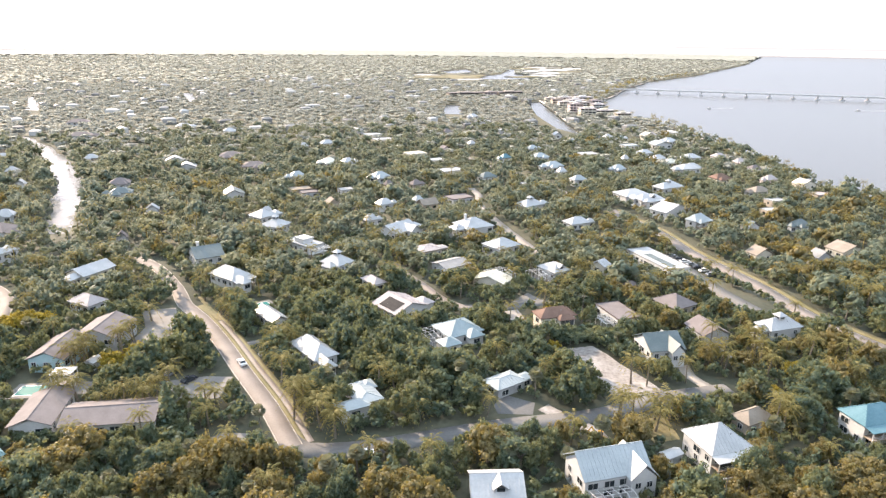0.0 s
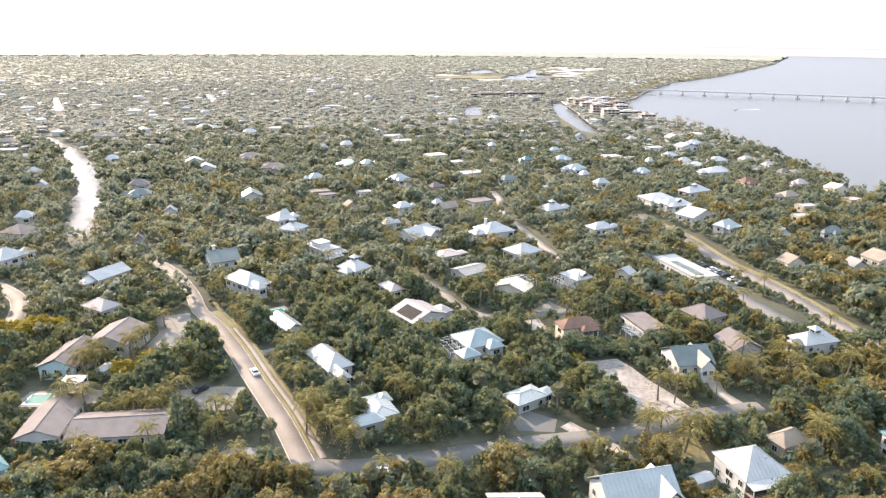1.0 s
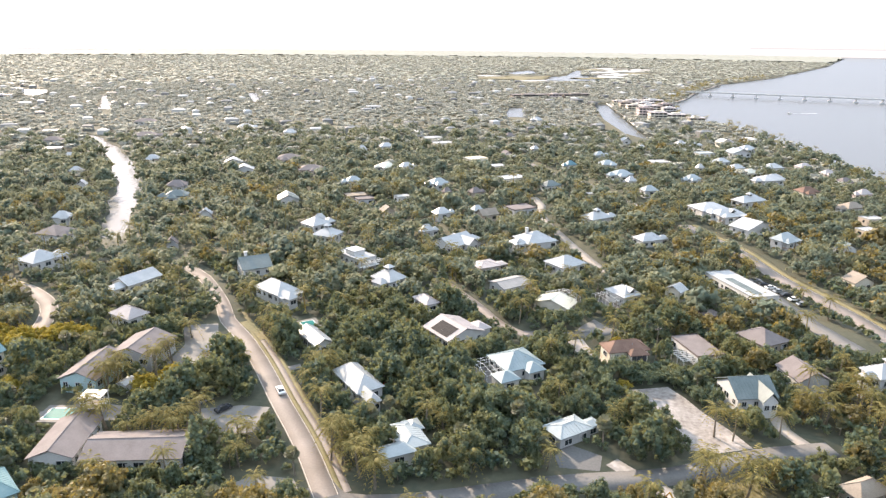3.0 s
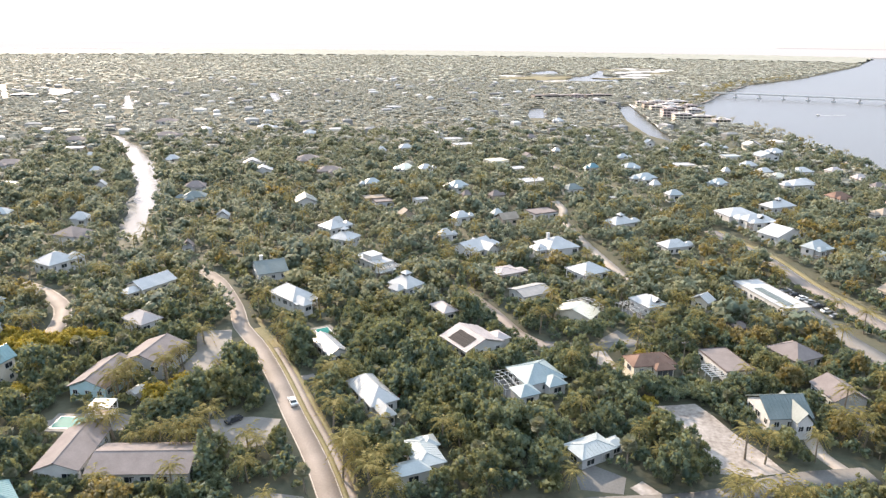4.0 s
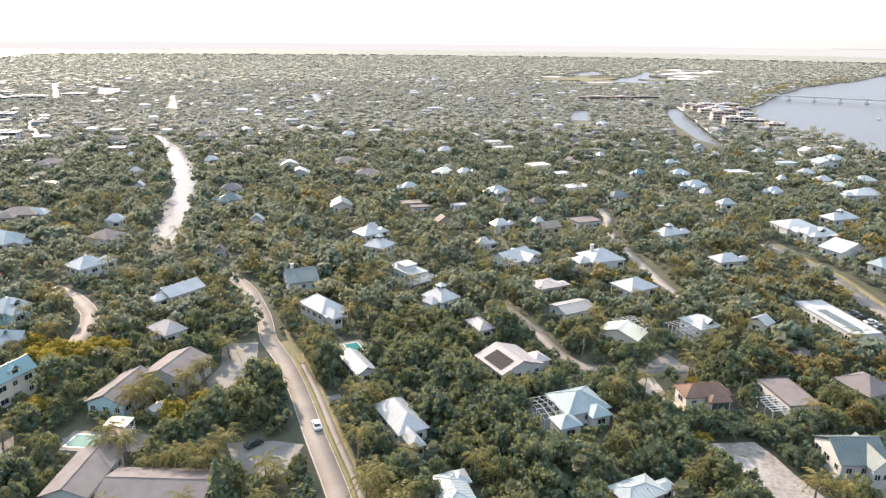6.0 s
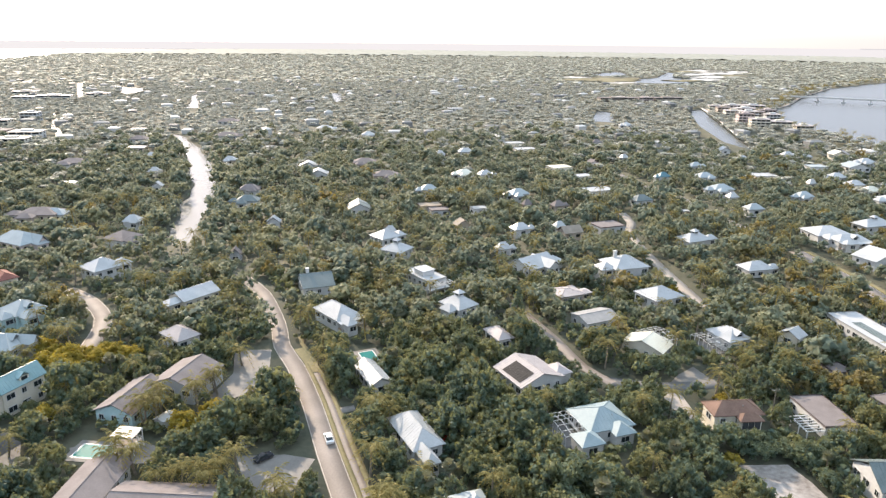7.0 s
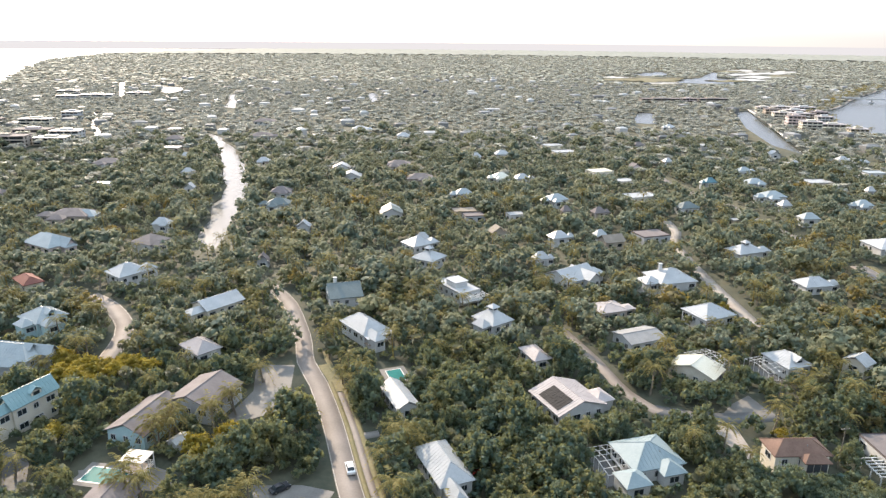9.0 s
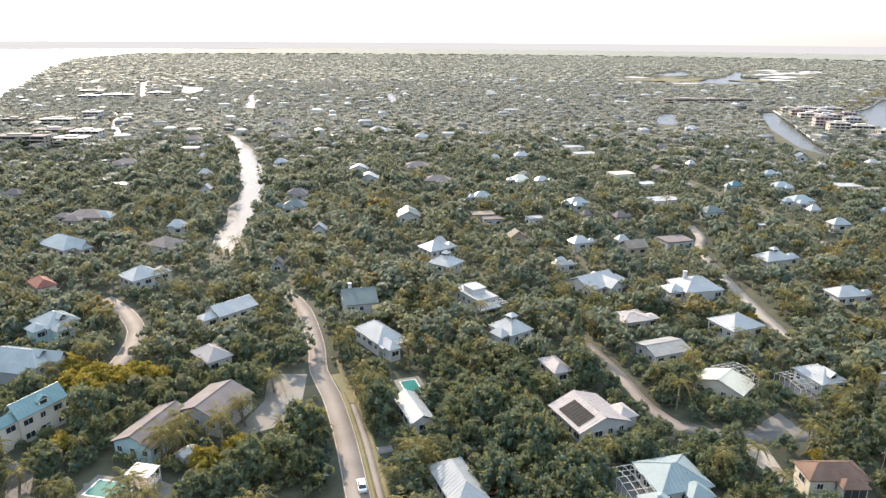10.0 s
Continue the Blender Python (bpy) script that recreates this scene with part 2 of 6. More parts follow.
def patch(name, pts, z, mat, label, category, clear=True):
    """A flat slab with an outline."""
    bm = bmesh.new()
    f = bm.faces.new([bm.verts.new((x, y, z)) for x, y in pts])
    if f.calc_area() and sum((pts[i - 1][0] * p[1] - p[0] * pts[i - 1][1]) for i, p in enumerate(pts)) < 0:
        f.normal_flip()
    bmesh.ops.triangulate(bm, faces=[f])
    ob = new(name, mesh_of(name, bm, mat))
    if clear:
        CLEAR_POLYS.append(np.array(pts, float))
    return tagged(ob, label, category, kind="structure")


def inside(poly, xy):
    """Which of the places lie inside an outline."""
    x, y = xy[:, 0], xy[:, 1]
    res = np.zeros(len(xy), bool)
    for (x0, y0), (x1, y1) in zip(poly, np.roll(poly, -1, 0)):
        if y0 != y1:
            res ^= ((y0 > y) != (y1 > y)) & (x < (x1 - x0) * (y - y0) / (y1 - y0) + x0)
    return res


# ---- land and water ----
def wander(pts, step, amount, seed):
    """A line through pts with small bays and spits."""
    rng = np.random.RandomState(seed)
    p = np.array(pts, float)
    out = []
    for a, b in zip(p, p[1:]):
        n = max(1, int(np.linalg.norm(b - a) / step))
        for k in range(n):
            out.append(a + (b - a) * k / n + (rng.uniform(-amount, amount, 2) if k else 0))
    return out + [p[-1]]


SHORE = wander([(255, 421), (239, 436), (228, 443), (237, 513), (231, 562), (228, 682), (217, 785), (185, 879), (175, 988), (201, 1111), (230, 1170), (294, 1365), (398, 1616), (586, 1900), (1071, 2844), (1645, 4135)], 25, 3, 3)
GULF = wander([(-2029, 1911), (-1352, 1197), (-944, 792)], 60, 4, 4)
LAND = [(-1100, -700), (1200, -700), (1200, 200), (560, 390), (330, 410)] + [tuple(p) for p in SHORE] + [(1500, 4350), (700, 4560), (-600, 4580), (-1700, 4250), (-2450, 3800), (-2420, 2600)] + [tuple(p) for p in GULF] + [(-800, 500), (-760, 200)]
PONDS = [
    [tuple(p) for p in wander([(-437, 630), (-350, 527), (-273, 426), (-241, 365), (-205, 305)], 16, 2.2, 5)] + [tuple(p) for p in wander([(-196, 306), (-216, 346), (-240, 403), (-276, 455), (-349, 548), (-416, 617)], 16, 2.2, 6)],
    [(-568, 841), (-608, 911), (-680, 1017), (-680, 1041), (-595, 916), (-545, 835)],
    [(-488, 1127), (-479, 1153), (-406, 984), (-414, 982)],
    [(-817, 1018), (-904, 1123), (-843, 1120), (-808, 1076), (-779, 1010), (-784, 995)],
    [(-799, 907), (-1045, 1179), (-1036, 1184), (-791, 911)],
    [(-572, 620), (-678, 734), (-664, 726), (-576, 633), (-514, 576), (-514, 568)],
    [(79, 1043), (98, 1065), (102, 868), (104, 770), (109, 688), (88, 739), (77, 864)],
    [(-42, 867), (-42, 997), (-21, 983), (-15, 865)],
    [(6, 1639), (13, 1769), (65, 1866), (105, 2173), (121, 2149), (103, 1884), (141, 1808), (125, 1676), (67, 1630)],
    [(-104, 1973), (-29, 2139), (-6, 1964), (-65, 1879)],
]


def land_sheet():
    from mathutils.geometry import tessellate_polygon
    loops = [[Vector((x, y, 0)) for x, y in loop] for loop in [LAND] + PONDS]
    flat = [v for loop in loops for v in loop]
    tris = []
    for a, b, c in tessellate_polygon(loops):
        n = (flat[b] - flat[a]).cross(flat[c] - flat[a]).z
        tris.append((a, b, c) if n > 0 else (a, c, b))
    verts = [tuple(v) for v in flat]
    start = 0
    for loop in loops:  # banks down to the water
        n = len(loop)
        base = len(verts)
        verts += [(v.x, v.y, -1.2) for v in loop]
        for i in range(n):
            j = (i + 1) % n
            tris += [(start + i, start + j, base + j), (start + i, base + j, base + i)]
        start += n
    return np.array(verts), np.array(tris)


tagged(new("ground", arrays_mesh("ground", *land_sheet(), GROUND)), "flat sandy ground with leaf litter under the trees", "ground", kind="structure")
bm = bmesh.new()
bm.faces.new([bm.verts.new(p) for p in ((-4900, -1500, -0.7), (4900, -1500, -0.7), (4900, 4900, -0.7), (-4900, 4900, -0.7))])
tagged(new("water", mesh_of("water", bm, WATER)), "calm pale bay and canal water under haze", "water", kind="structure")


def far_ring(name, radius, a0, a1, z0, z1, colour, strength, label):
    """A glowing strip in place of hazy distance, far behind everything."""
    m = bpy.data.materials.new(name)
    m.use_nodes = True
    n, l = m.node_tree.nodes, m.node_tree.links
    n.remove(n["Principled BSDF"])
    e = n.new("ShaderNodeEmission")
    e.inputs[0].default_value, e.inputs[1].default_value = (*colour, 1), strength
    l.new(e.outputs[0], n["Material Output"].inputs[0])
    rng = np.random.RandomState(11)
    k = 80
    ang = np.radians(np.linspace(a0, a1, k))
    top = z1 * (0.92 + 0.08 * rng.rand(k)) if z1 < 40 else np.full(k, z1)
    c = np.stack([-np.sin(ang) * radius, np.cos(ang) * radius], 1)
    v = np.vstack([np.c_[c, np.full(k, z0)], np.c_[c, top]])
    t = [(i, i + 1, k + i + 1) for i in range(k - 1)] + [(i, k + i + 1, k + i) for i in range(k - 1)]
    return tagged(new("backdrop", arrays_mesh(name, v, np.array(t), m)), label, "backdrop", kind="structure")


# both strips emit: the brightness of haze is put into their glow
far_ring("haze_glow", 4850, -60, 75, -5, 44, (0.97, 0.96, 0.94), 0.36, "glowing strip in place of pale haze over the horizon")
far_ring("far_shore_glow", 4845, -60, -15.5, 42, 47, (0.95, 0.955, 0.955), 0.29, "thin glowing strip for the hazy far shore across the bay")


# ---- roads ----
main_road, line = road("road", [(-152, 277), (-144, 271), (-131, 260), (-113, 237), (-103, 221), (-93, 210), (-80, 193), (-66, 172.5), (-53, 154), (-42, 136)], 5.4, ASPHALT, 0.06, "sun-bleached two-lane residential road", clear=1.5)
stripe(main_road, line, -2.5, 0.14, 0.066)
stripe(main_road, line, 2.5, 0.14, 0.066)
bike = offset_line(line, -4.7)[14:]
tagged(new("pavement", arrays_mesh("pavement", *ribbon(bike, 1.6, 0.05), ASPHALT)), "narrow pale cycle path beside the road", "path", kind="structure")
tagged(new("verge", arrays_mesh("verge", *ribbon(offset_line(line, -3.3)[13:], 1.15, 0.03), GRASS)), "dry grass verge between road and path", "grass", kind="structure")
tagged(new("verge", arrays_mesh("verge", *ribbon(offset_line(line, -6.2)[10:26], 1.4, 0.02), GRASS)), "dry grass strip outside the cycle path", "grass", kind="structure")
for ends in (((-70.2, 190.5), (-67.2, 192.6)), ((-64.5, 183.0), (-62.0, 184.8))):
    road("driveway", [ends[0], ((ends[0][0] + ends[1][0]) / 2, (ends[0][1] + ends[1][1]) / 2), ends[1]], 2.8, PAVING, 0.056, "short pale driveway apron across the verge", "driveway", clear=0.2, step=2, sight=False)
CLEAR_LINES.append((bike, 1.4, False))
road_two, line2 = road("road", [(-158, 198), (-164, 212), (-173, 225), (-190, 237), (-205, 243)], 6.0, ASPHALT, 0.06, "curving sun-bleached residential road", clear=1.5)
stripe(road_two, line2, 2.7, 0.12, 0.066)
stripe(road_two, line2, -2.7, 0.12, 0.066)
road("road", [(-2, 428), (3, 407), (3, 383), (13, 343), (23, 311), (29, 293)], 4.8, SHELL, 0.05, "pale shell lane between trees", clear=1.3)
road("road", [(-40, 277), (-32, 266), (-21, 250), (-11, 233), (-2, 225)], 3.6, ASPHALT, 0.05, "narrow shaded lane between houses", clear=1.1)
right_road, line3 = road("road", [(77, 377), (85, 353), (93, 331), (98, 302), (104, 283), (109, 268), (113, 255), (116, 238), (120, 222), (125, 210), (130, 200), (145, 170)], 7.0, ASPHALT, 0.06, "wide sun-bleached through road", clear=2.0)
stripe(right_road, line3, -3.25, 0.12, 0.066)
stripe(right_road, line3, 3.25, 0.12, 0.066)
tagged(new("verge", arrays_mesh("verge", *ribbon(offset_line(line3, -5.6), 3.4, 0.03), GRASS)), "golden grass verge along the through road", "grass", kind="structure")
CLEAR_LINES.append((offset_line(line3, -5.6), 1.6, False))
road("road", [(-45, 140), (-39, 135), (-28, 136), (-18, 139), (7, 148), (33, 155), (53, 165), (72, 171)], 6.2, DARKENED_ASPHALT, 0.055, "residential street with tree shade put into its dark asphalt", clear=0.8)
road("road", [(-15, 566), (10, 509), (26, 491), (45, 445), (62, 410)], 5.5, ASPHALT, 0.05, "lane leading towards the far houses", clear=2.0)
road("road", [(88, 284), (93, 256), (101, 230)], 7.5, PAVING, 0.05, "paved parking strip beside the through road", "parking", clear=3.0)
patch("ground_lot", [(27, 193), (38, 196.4), (41.6, 190.8), (44.6, 184), (49.7, 175.7), (53, 168.5), (44.6, 165.5), (38, 165.5), (36, 177), (30.2, 187.2)], 0.03, SAND, "cleared pale sand building lot", "sand lot")
road("road", [(-3, 226), (6, 226), (16, 228), (27, 233)], 5.0, DARKENED_ASPHALT, 0.045, "lane between houses with shade put into its dark asphalt", clear=0.8, sight=False)
patch("ground_court", [(21, 242), (26, 234), (14, 230), (16, 235)], 0.03, PAVING, "pale paved court beside the lane", "driveway")
patch("ground_court", [(11, 223), (16, 225), (19, 215), (22, 209), (19, 209), (13, 216)], 0.03, SHELL, "pale shell court behind the brown-roofed house", "driveway")
patch("ground_court", [(6, 158), (9, 164), (17, 160), (16, 154), (7, 154)], 0.03, DARKENED_ASPHALT, "grey paved court beside the street", "driveway")
FLATS = material("pale_salt_flats", (0.33, 0.32, 0.30), (0.62, 0.60, 0.57), 0.02, 0.1, 0.8, 0.1)
rng = np.random.RandomState(51)
for k, (x, y, along, across, mat) in enumerate([(165, 1830, 60, 18, FLATS), (205, 1960, 75, 22, FLATS), (170, 2080, 60, 20, FLATS), (240, 2180, 80, 26, FLATS), (205, 2320, 70, 24, FLATS), (265, 2050, 45, 15, GRASS), (-50, 1710, 95, 30, GRASS), (120, 1760, 50, 14, GRASS), (310, 2290, 60, 20, FLATS), (150, 2250, 50, 16, GRASS), (-10, 1620, 40, 12, FLATS), (-130, 1790, 50, 14, FLATS)]):
    ring = [(x + along * math.cos(a) * r, y + (0.4 * along * math.cos(a) + across * 3.2 * math.sin(a)) * r) for a, r in zip(np.linspace(0, math.tau, 27)[:-1], rng.uniform(0.3, 1.1, 26))]
    patch("ground_marsh", ring, 0.02 + 0.006 * k, mat, "pale bare flats beside the far lagoon" if mat is FLATS else "pale grass flats beside the far lagoon", "marsh", clear=False)
    for step in (0, 40, 80, 120):
        CLEAR_POLYS.append(np.array(ring) * (1 - step / math.hypot(x, y)))
beach = np.array(SHORE)[:46]
tagged(new("beach", arrays_mesh("beach", *ribbon(offset_line(beach, -3.0), 6.0, 0.04, 0.5), SAND)), "narrow pale beach along the bay", "beach", kind="structure")
patch("ground_lawn", [(43, 153), (50, 156), (51, 145), (44, 143)], 0.03, GRASS, "dry yellow-green lawn", "grass")
patch("ground_court", [(-81, 159.5), (-85.7, 165.2), (-75, 168.8), (-67.5, 169), (-67.3, 157.3), (-74.6, 154.1)], 0.035, PAVING, "grey paved parking court between palms", "driveway")
patch("ground_court", [(-107, 187.5), (-108, 200.8), (-115.7, 214.5), (-105, 217.9), (-98.4, 204), (-95.2, 194.6), (-103.5, 184.7)], 0.03, PAVING, "pale shell parking court by the road", "driveway")
patch("ground_yard", [(-64, 137), (-60, 141), (-51, 141), (-49, 138), (-57, 135)], 0.03, PAVING, "grey yard hidden between trees", "driveway")
patch("ground_verge", [(-142, 266.5), (-139, 270), (-126.5, 254.5), (-117.5, 241.5), (-119.5, 239), (-128.5, 250)], 0.025, GRASS, "yellow-green grass verge beside the road", "grass")
patch("ground_verge", [(-98.5, 220), (-92.5, 213.8), (-87.0, 207.5), (-84.0, 209), (-90, 217), (-95.5, 222.5)], 0.015, GRASS, "dry yellow grass beside the cycle path", "grass")
patch("ground_terrace", [(-125.0, 157.5), (-118.2, 162.6), (-110.1, 164.2), (-105.3, 163.6), (-100.6, 158.3), (-105.8, 156.5), (-121.1, 154.0)], 0.02, PAVING, "grey paved terrace round the garden pool", "terrace")
patch("ground_court", [(-146.9, 157.1), (-144.1, 159.2), (-137.6, 156.1), (-129.8, 148.0), (-130.3, 145.7), (-136.1, 147.9)], 0.02, DARKENED_ASPHALT, "grey asphalt drive between dense trees", "driveway")
road("driveway", [(63, 185), (63, 178), (66, 172)], 3.6, SHELL, 0.04, "curving pale driveway", "driveway", clear=0.6, step=3, sight=False)
road("driveway", [(77, 197), (80, 190), (82, 183)], 3.6, SHELL, 0.04, "straight pale driveway", "driveway", clear=0.6, step=3, sight=False)
road("driveway", [(19, 158), (24, 153), (30, 148), (32, 143)], 4.0, SAND, 0.045, "sandy track crossing the street", "driveway", clear=0.6, step=3, sight=False)


# ---- houses ----
def window_meshes(w, h):
    frame_bm = bmesh.new()
    for x0, x1, z0, z1 in ((-w / 2 - 0.12, w / 2 + 0.12, h / 2, h / 2 + 0.14), (-w / 2 - 0.12, w / 2 + 0.12, -h / 2 - 0.14, -h / 2), (-w / 2 - 0.12, -w / 2, -h / 2, h / 2), (w / 2, w / 2 + 0.12, -h / 2, h / 2), (-0.04, 0.04, -h / 2, h / 2)):
        add_box(frame_bm, x0, x1, -0.07, 0.05, z0, z1)
    return mesh_of("window", frame_bm, WHITE), mesh_of("pane", box(-w / 2, w / 2, -0.03, 0.02, -h / 2, h / 2), GLASS)


WIN = window_meshes(1.2, 1.3)
WIN_WIDE = window_meshes(2.2, 1.4)
DOOR = mesh_of("door", box(-0.55, 0.55, -0.05, 0.03, 0.0, 2.1), WALLS["grey"])


def gable_slabs(bm, w, d, eave, rise, t=0.16):
    """Two slopes that meet in a ridge along x."""
    outline = ((-d / 2, eave), (0, eave + rise), (d / 2, eave), (d / 2, eave - t), (0, eave + rise - t * 1.2), (-d / 2, eave - t))
    v = [bm.verts.new((x, y, z)) for x in (-w / 2, w / 2) for y, z in outline]
    for k in (0, 6):
        bm.faces.new((v[k], v[k + 1], v[k + 4], v[k + 5]))
        bm.faces.new((v[k + 1], v[k + 2], v[k + 3], v[k + 4]))
    for i in range(6):
        j = (i + 1) % 6
        bm.faces.new((v[i], v[j], v[6 + j], v[6 + i]))
    bmesh.ops.recalc_face_normals(bm, faces=bm.faces)


def hip_solid(bm, w, d, eave, rise, t=0.2):
    """A hipped roof; its ridge runs along the longer side."""
    g = abs(w - d) / 2 + 0.15
    r = ((-g, 0), (g, 0)) if w >= d else ((0, -g), (0, g))
    v = [bm.verts.new((x, y, z)) for z in (eave, eave - t) for x, y in ((-w / 2, -d / 2), (w / 2, -d / 2), (w / 2, d / 2), (-w / 2, d / 2))]
    p = [bm.verts.new((x, y, eave + rise)) for x, y in r]
    if w >= d:
        faces = [(v[0], v[1], p[1], p[0]), (v[1], v[2], p[1]), (v[2], v[3], p[0], p[1]), (v[3], v[0], p[0])]
    else:
        faces = [(v[0], v[1], p[0]), (v[1], v[2], p[1], p[0]), (v[2], v[3], p[1]), (v[3], v[0], p[0], p[1])]
    for f in faces + [(v[i], v[4 + i], v[4 + (i + 1) % 4], v[(i + 1) % 4]) for i in range(4)] + [tuple(v[4:])]:
        bm.faces.new(f)
    bmesh.ops.recalc_face_normals(bm, faces=bm.faces)


def seams(parent, w, d, eave, rise, kind):
    """Raised ribs down the metal slopes, one mesh a slope."""
    if kind == "gy":
        for s in (-1, 1):
            bm = bmesh.new()
            n = int(w / 0.9)
            for k in range(n + 1):
                x = -w / 2 + 0.05 + (w - 0.1) * k / n
                add_bar(bm, (x, s * d / 2, eave + 0.02), (x, 0, eave + rise + 0.02), 0.05)
            tagged(part("roof_seams", bm, parent.data.materials[0], parent), kind="stuff")
    elif kind == "hip":
        long_x = w >= d
        g = abs(w - d) / 2 + 0.15
        L, W = (w, d) if long_x else (d, w)
        for s in (-1, 1):
            bm = bmesh.new()
            n = int(L / 0.9)
            for k in range(1, n):
                a = -L / 2 + L * k / n
                f = min(1.0, (L / 2 - abs(a)) / max(L / 2 - g, 0.1))
                lo, hi = (a, s * W / 2, eave + 0.02), (a, s * W / 2 * (1 - f), eave + rise * f + 0.02)
                if not long_x:
                    lo, hi = (lo[1], lo[0], lo[2]), (hi[1], hi[0], hi[2])
                add_bar(bm, lo, hi, 0.05)
            tagged(part("roof_seams", bm, parent.data.materials[0], parent), kind="stuff")


def ridge_caps(parent, w, d, eave, rise, kind):
    bm = bmesh.new()
    if kind == "gy":
        add_bar(bm, (-w / 2, 0, eave + rise), (w / 2, 0, eave + rise), 0.13)
    elif kind == "hip":
        g = abs(w - d) / 2 + 0.15
        r = ((-g, 0), (g, 0)) if w >= d else ((0, -g), (0, g))
        add_bar(bm, (*r[0], eave + rise), (*r[1], eave + rise), 0.12)
        for x in (-1, 1):
            for y in (-1, 1):
                e = r[0] if (x if w >= d else y) < 0 else r[1]
                add_bar(bm, (x * w / 2, y * d / 2, eave), (*e, eave + rise), 0.12)
    part("ridge_cap", bm, parent.data.materials[0], parent)


def house(x, y, rot, w, d, eave, kind, rise, roof, wall, chimney=False, porch=False, screen=False, cupola=False, dormer=False, cross=False, solar=False, pergola=False, tower=False, cage=False, annex="", wings=()):
    """A house whose eaves measure w by d; ridge kinds: hip, gy (ridge along w), gx (ridge along d), flat."""
    if kind == "gx":
        kind, w, d, rot = "gy", d, w, rot + 90
    far = math.hypot(x + 4, y - 30)
    if far > 225 and eave >= 5:  # the further houses sink into the trees up to their upper storey
        low = min(1.6, eave - 3.4)
        x, y, eave = x + (x + 4) / 90 * low, y + (y - 30) / 90 * low, eave - low
    if far > 300 and kind == "hip" and not annex and w > 7:
        annex = random.Random(int(x * 3 + y)).choice(("r", "l", "f", "g", "lf", ""))
    house_ob = new("house")
    house_ob.matrix_basis = pose(x, y, 0, 0, 0, rot)
    words = {"hip": "hipped", "gy": "gabled", "flat": "flat"}[kind]
    extra = " and screened porch" if screen else " and roofed gallery" if porch else " and small cupola" if cupola else " and chimney" if chimney else " and dormer" if dormer else " and solar panels" if solar else " among trees"
    tagged(house_ob, f"{wall} house with {words} {ROOF_WORDS[roof]} roof{extra}", "house", "houses among the trees")
    near = math.hypot(x, y - 30) < 330
    rm, wm = ROOFS[roof], WALLS[wall]
    o = 0.55 if kind != "flat" else 0.1
    a, b = w / 2 - o, d / 2 - o
    bm = box(-a, a, -b, b, 0, eave - 0.22 if kind != "flat" else eave - 0.3)
    if kind == "gy":  # the gable ends
        for s in (-1, 1):
            h = eave - 0.2 + rise * (1 - 2 * o / d) - 0.25
            v = [bm.verts.new(p) for p in ((s * a, -b, eave - 0.22), (s * a, b, eave - 0.22), (s * a, 0, h), (s * (a - 0.2), -b, eave - 0.22), (s * (a - 0.2), b, eave - 0.22), (s * (a - 0.2), 0, h))]
            for f in ((0, 1, 2), (5, 4, 3), (0, 2, 5, 3), (2, 1, 4, 5)):
                bm.faces.new([v[i] for i in f])
        bmesh.ops.recalc_face_normals(bm, faces=bm.faces)
    body = part("wall", bm, wm, house_ob)
    bm = bmesh.new()
    if kind == "hip":
        hip_solid(bm, w, d, eave, rise)
    elif kind == "gy":
        gable_slabs(bm, w, d, eave, rise)
    else:
        add_box(bm, -w / 2, w / 2, -d / 2, d / 2, eave - 0.3, eave + 0.3)
        bm.faces.ensure_lookup_table()
        top = bm.faces[1]
        bmesh.ops.inset_region(bm, faces=[top], thickness=0.25)
        bmesh.ops.translate(bm, verts=top.verts, vec=(0, 0, -0.3))
    roof_ob = part("roof", bm, rm, house_ob, ROOF_WORDS[roof] + " roof")
    if near and kind != "flat":
        ridge_caps(roof_ob, w, d, eave, rise, kind)
        if roof in ("white", "silver", "teal", "cream", "slate", "blush", "mist"):
            seams(roof_ob, w, d, eave, rise, kind)
    # windows, storey by storey, on the four walls
    rng = random.Random(int(x * 7 + y * 13))
    rows = [eave - 1.75] + ([1.7] if eave > 5.4 else [])
    for z in rows:
        for turn, half, length in ((0, b, 2 * a), (90, a, 2 * b), (180, b, 2 * a), (270, a, 2 * b)):
            n = max(1, int(length / 3.2)) if near else max(1, int(length / 4.5))
            for k in range(n):
                if rng.random() < 0.12 and n > 1:
                    continue
                px = -length / 2 + length * (k + 0.5) / n + rng.uniform(-0.2, 0.2)
                fr, pane = WIN_WIDE if rng.random() < 0.4 and length / n > 2.9 else WIN
                m = pose(0, 0, 0, 0, 0, turn) @ pose(px, -half - 0.02, z)
                if near:
                    win = share("window", fr, house_ob, m)
                    share("pane", pane, win, Matrix.Identity(4))
                else:
                    share("window", pane, house_ob, pose(0, 0, 0, 0, 0, turn) @ pose(px, -half - 0.02, z))
    if near:
        share("door", DOOR, house_ob, pose(rng.uniform(-a / 3, a / 3) + 1.7, -b - 0.02, 0.02))
        # a few vents and pipes on the roof
        if kind == "hip" and w >= d > 7:
            part("roof_vent", bar((w * 0.12, -d * 0.22, eave + rise * 0.3), (w * 0.12, -d * 0.22, eave + rise * 0.56 + 0.4), 0.09, 6), ROOFS["grey"], roof_ob)
    if chimney:
        bm = box(-0.55, 0.55, -0.55, 0.55, eave, eave + rise + 1.3)
        add_box(bm, -0.7, 0.7, -0.7, 0.7, eave + rise + 1.3, eave + rise + 1.5)
        bmesh.ops.translate(bm, verts=bm.verts, vec=(-w * 0.22, d * 0.12, 0))
        part("chimney", bm, WHITE, roof_ob)
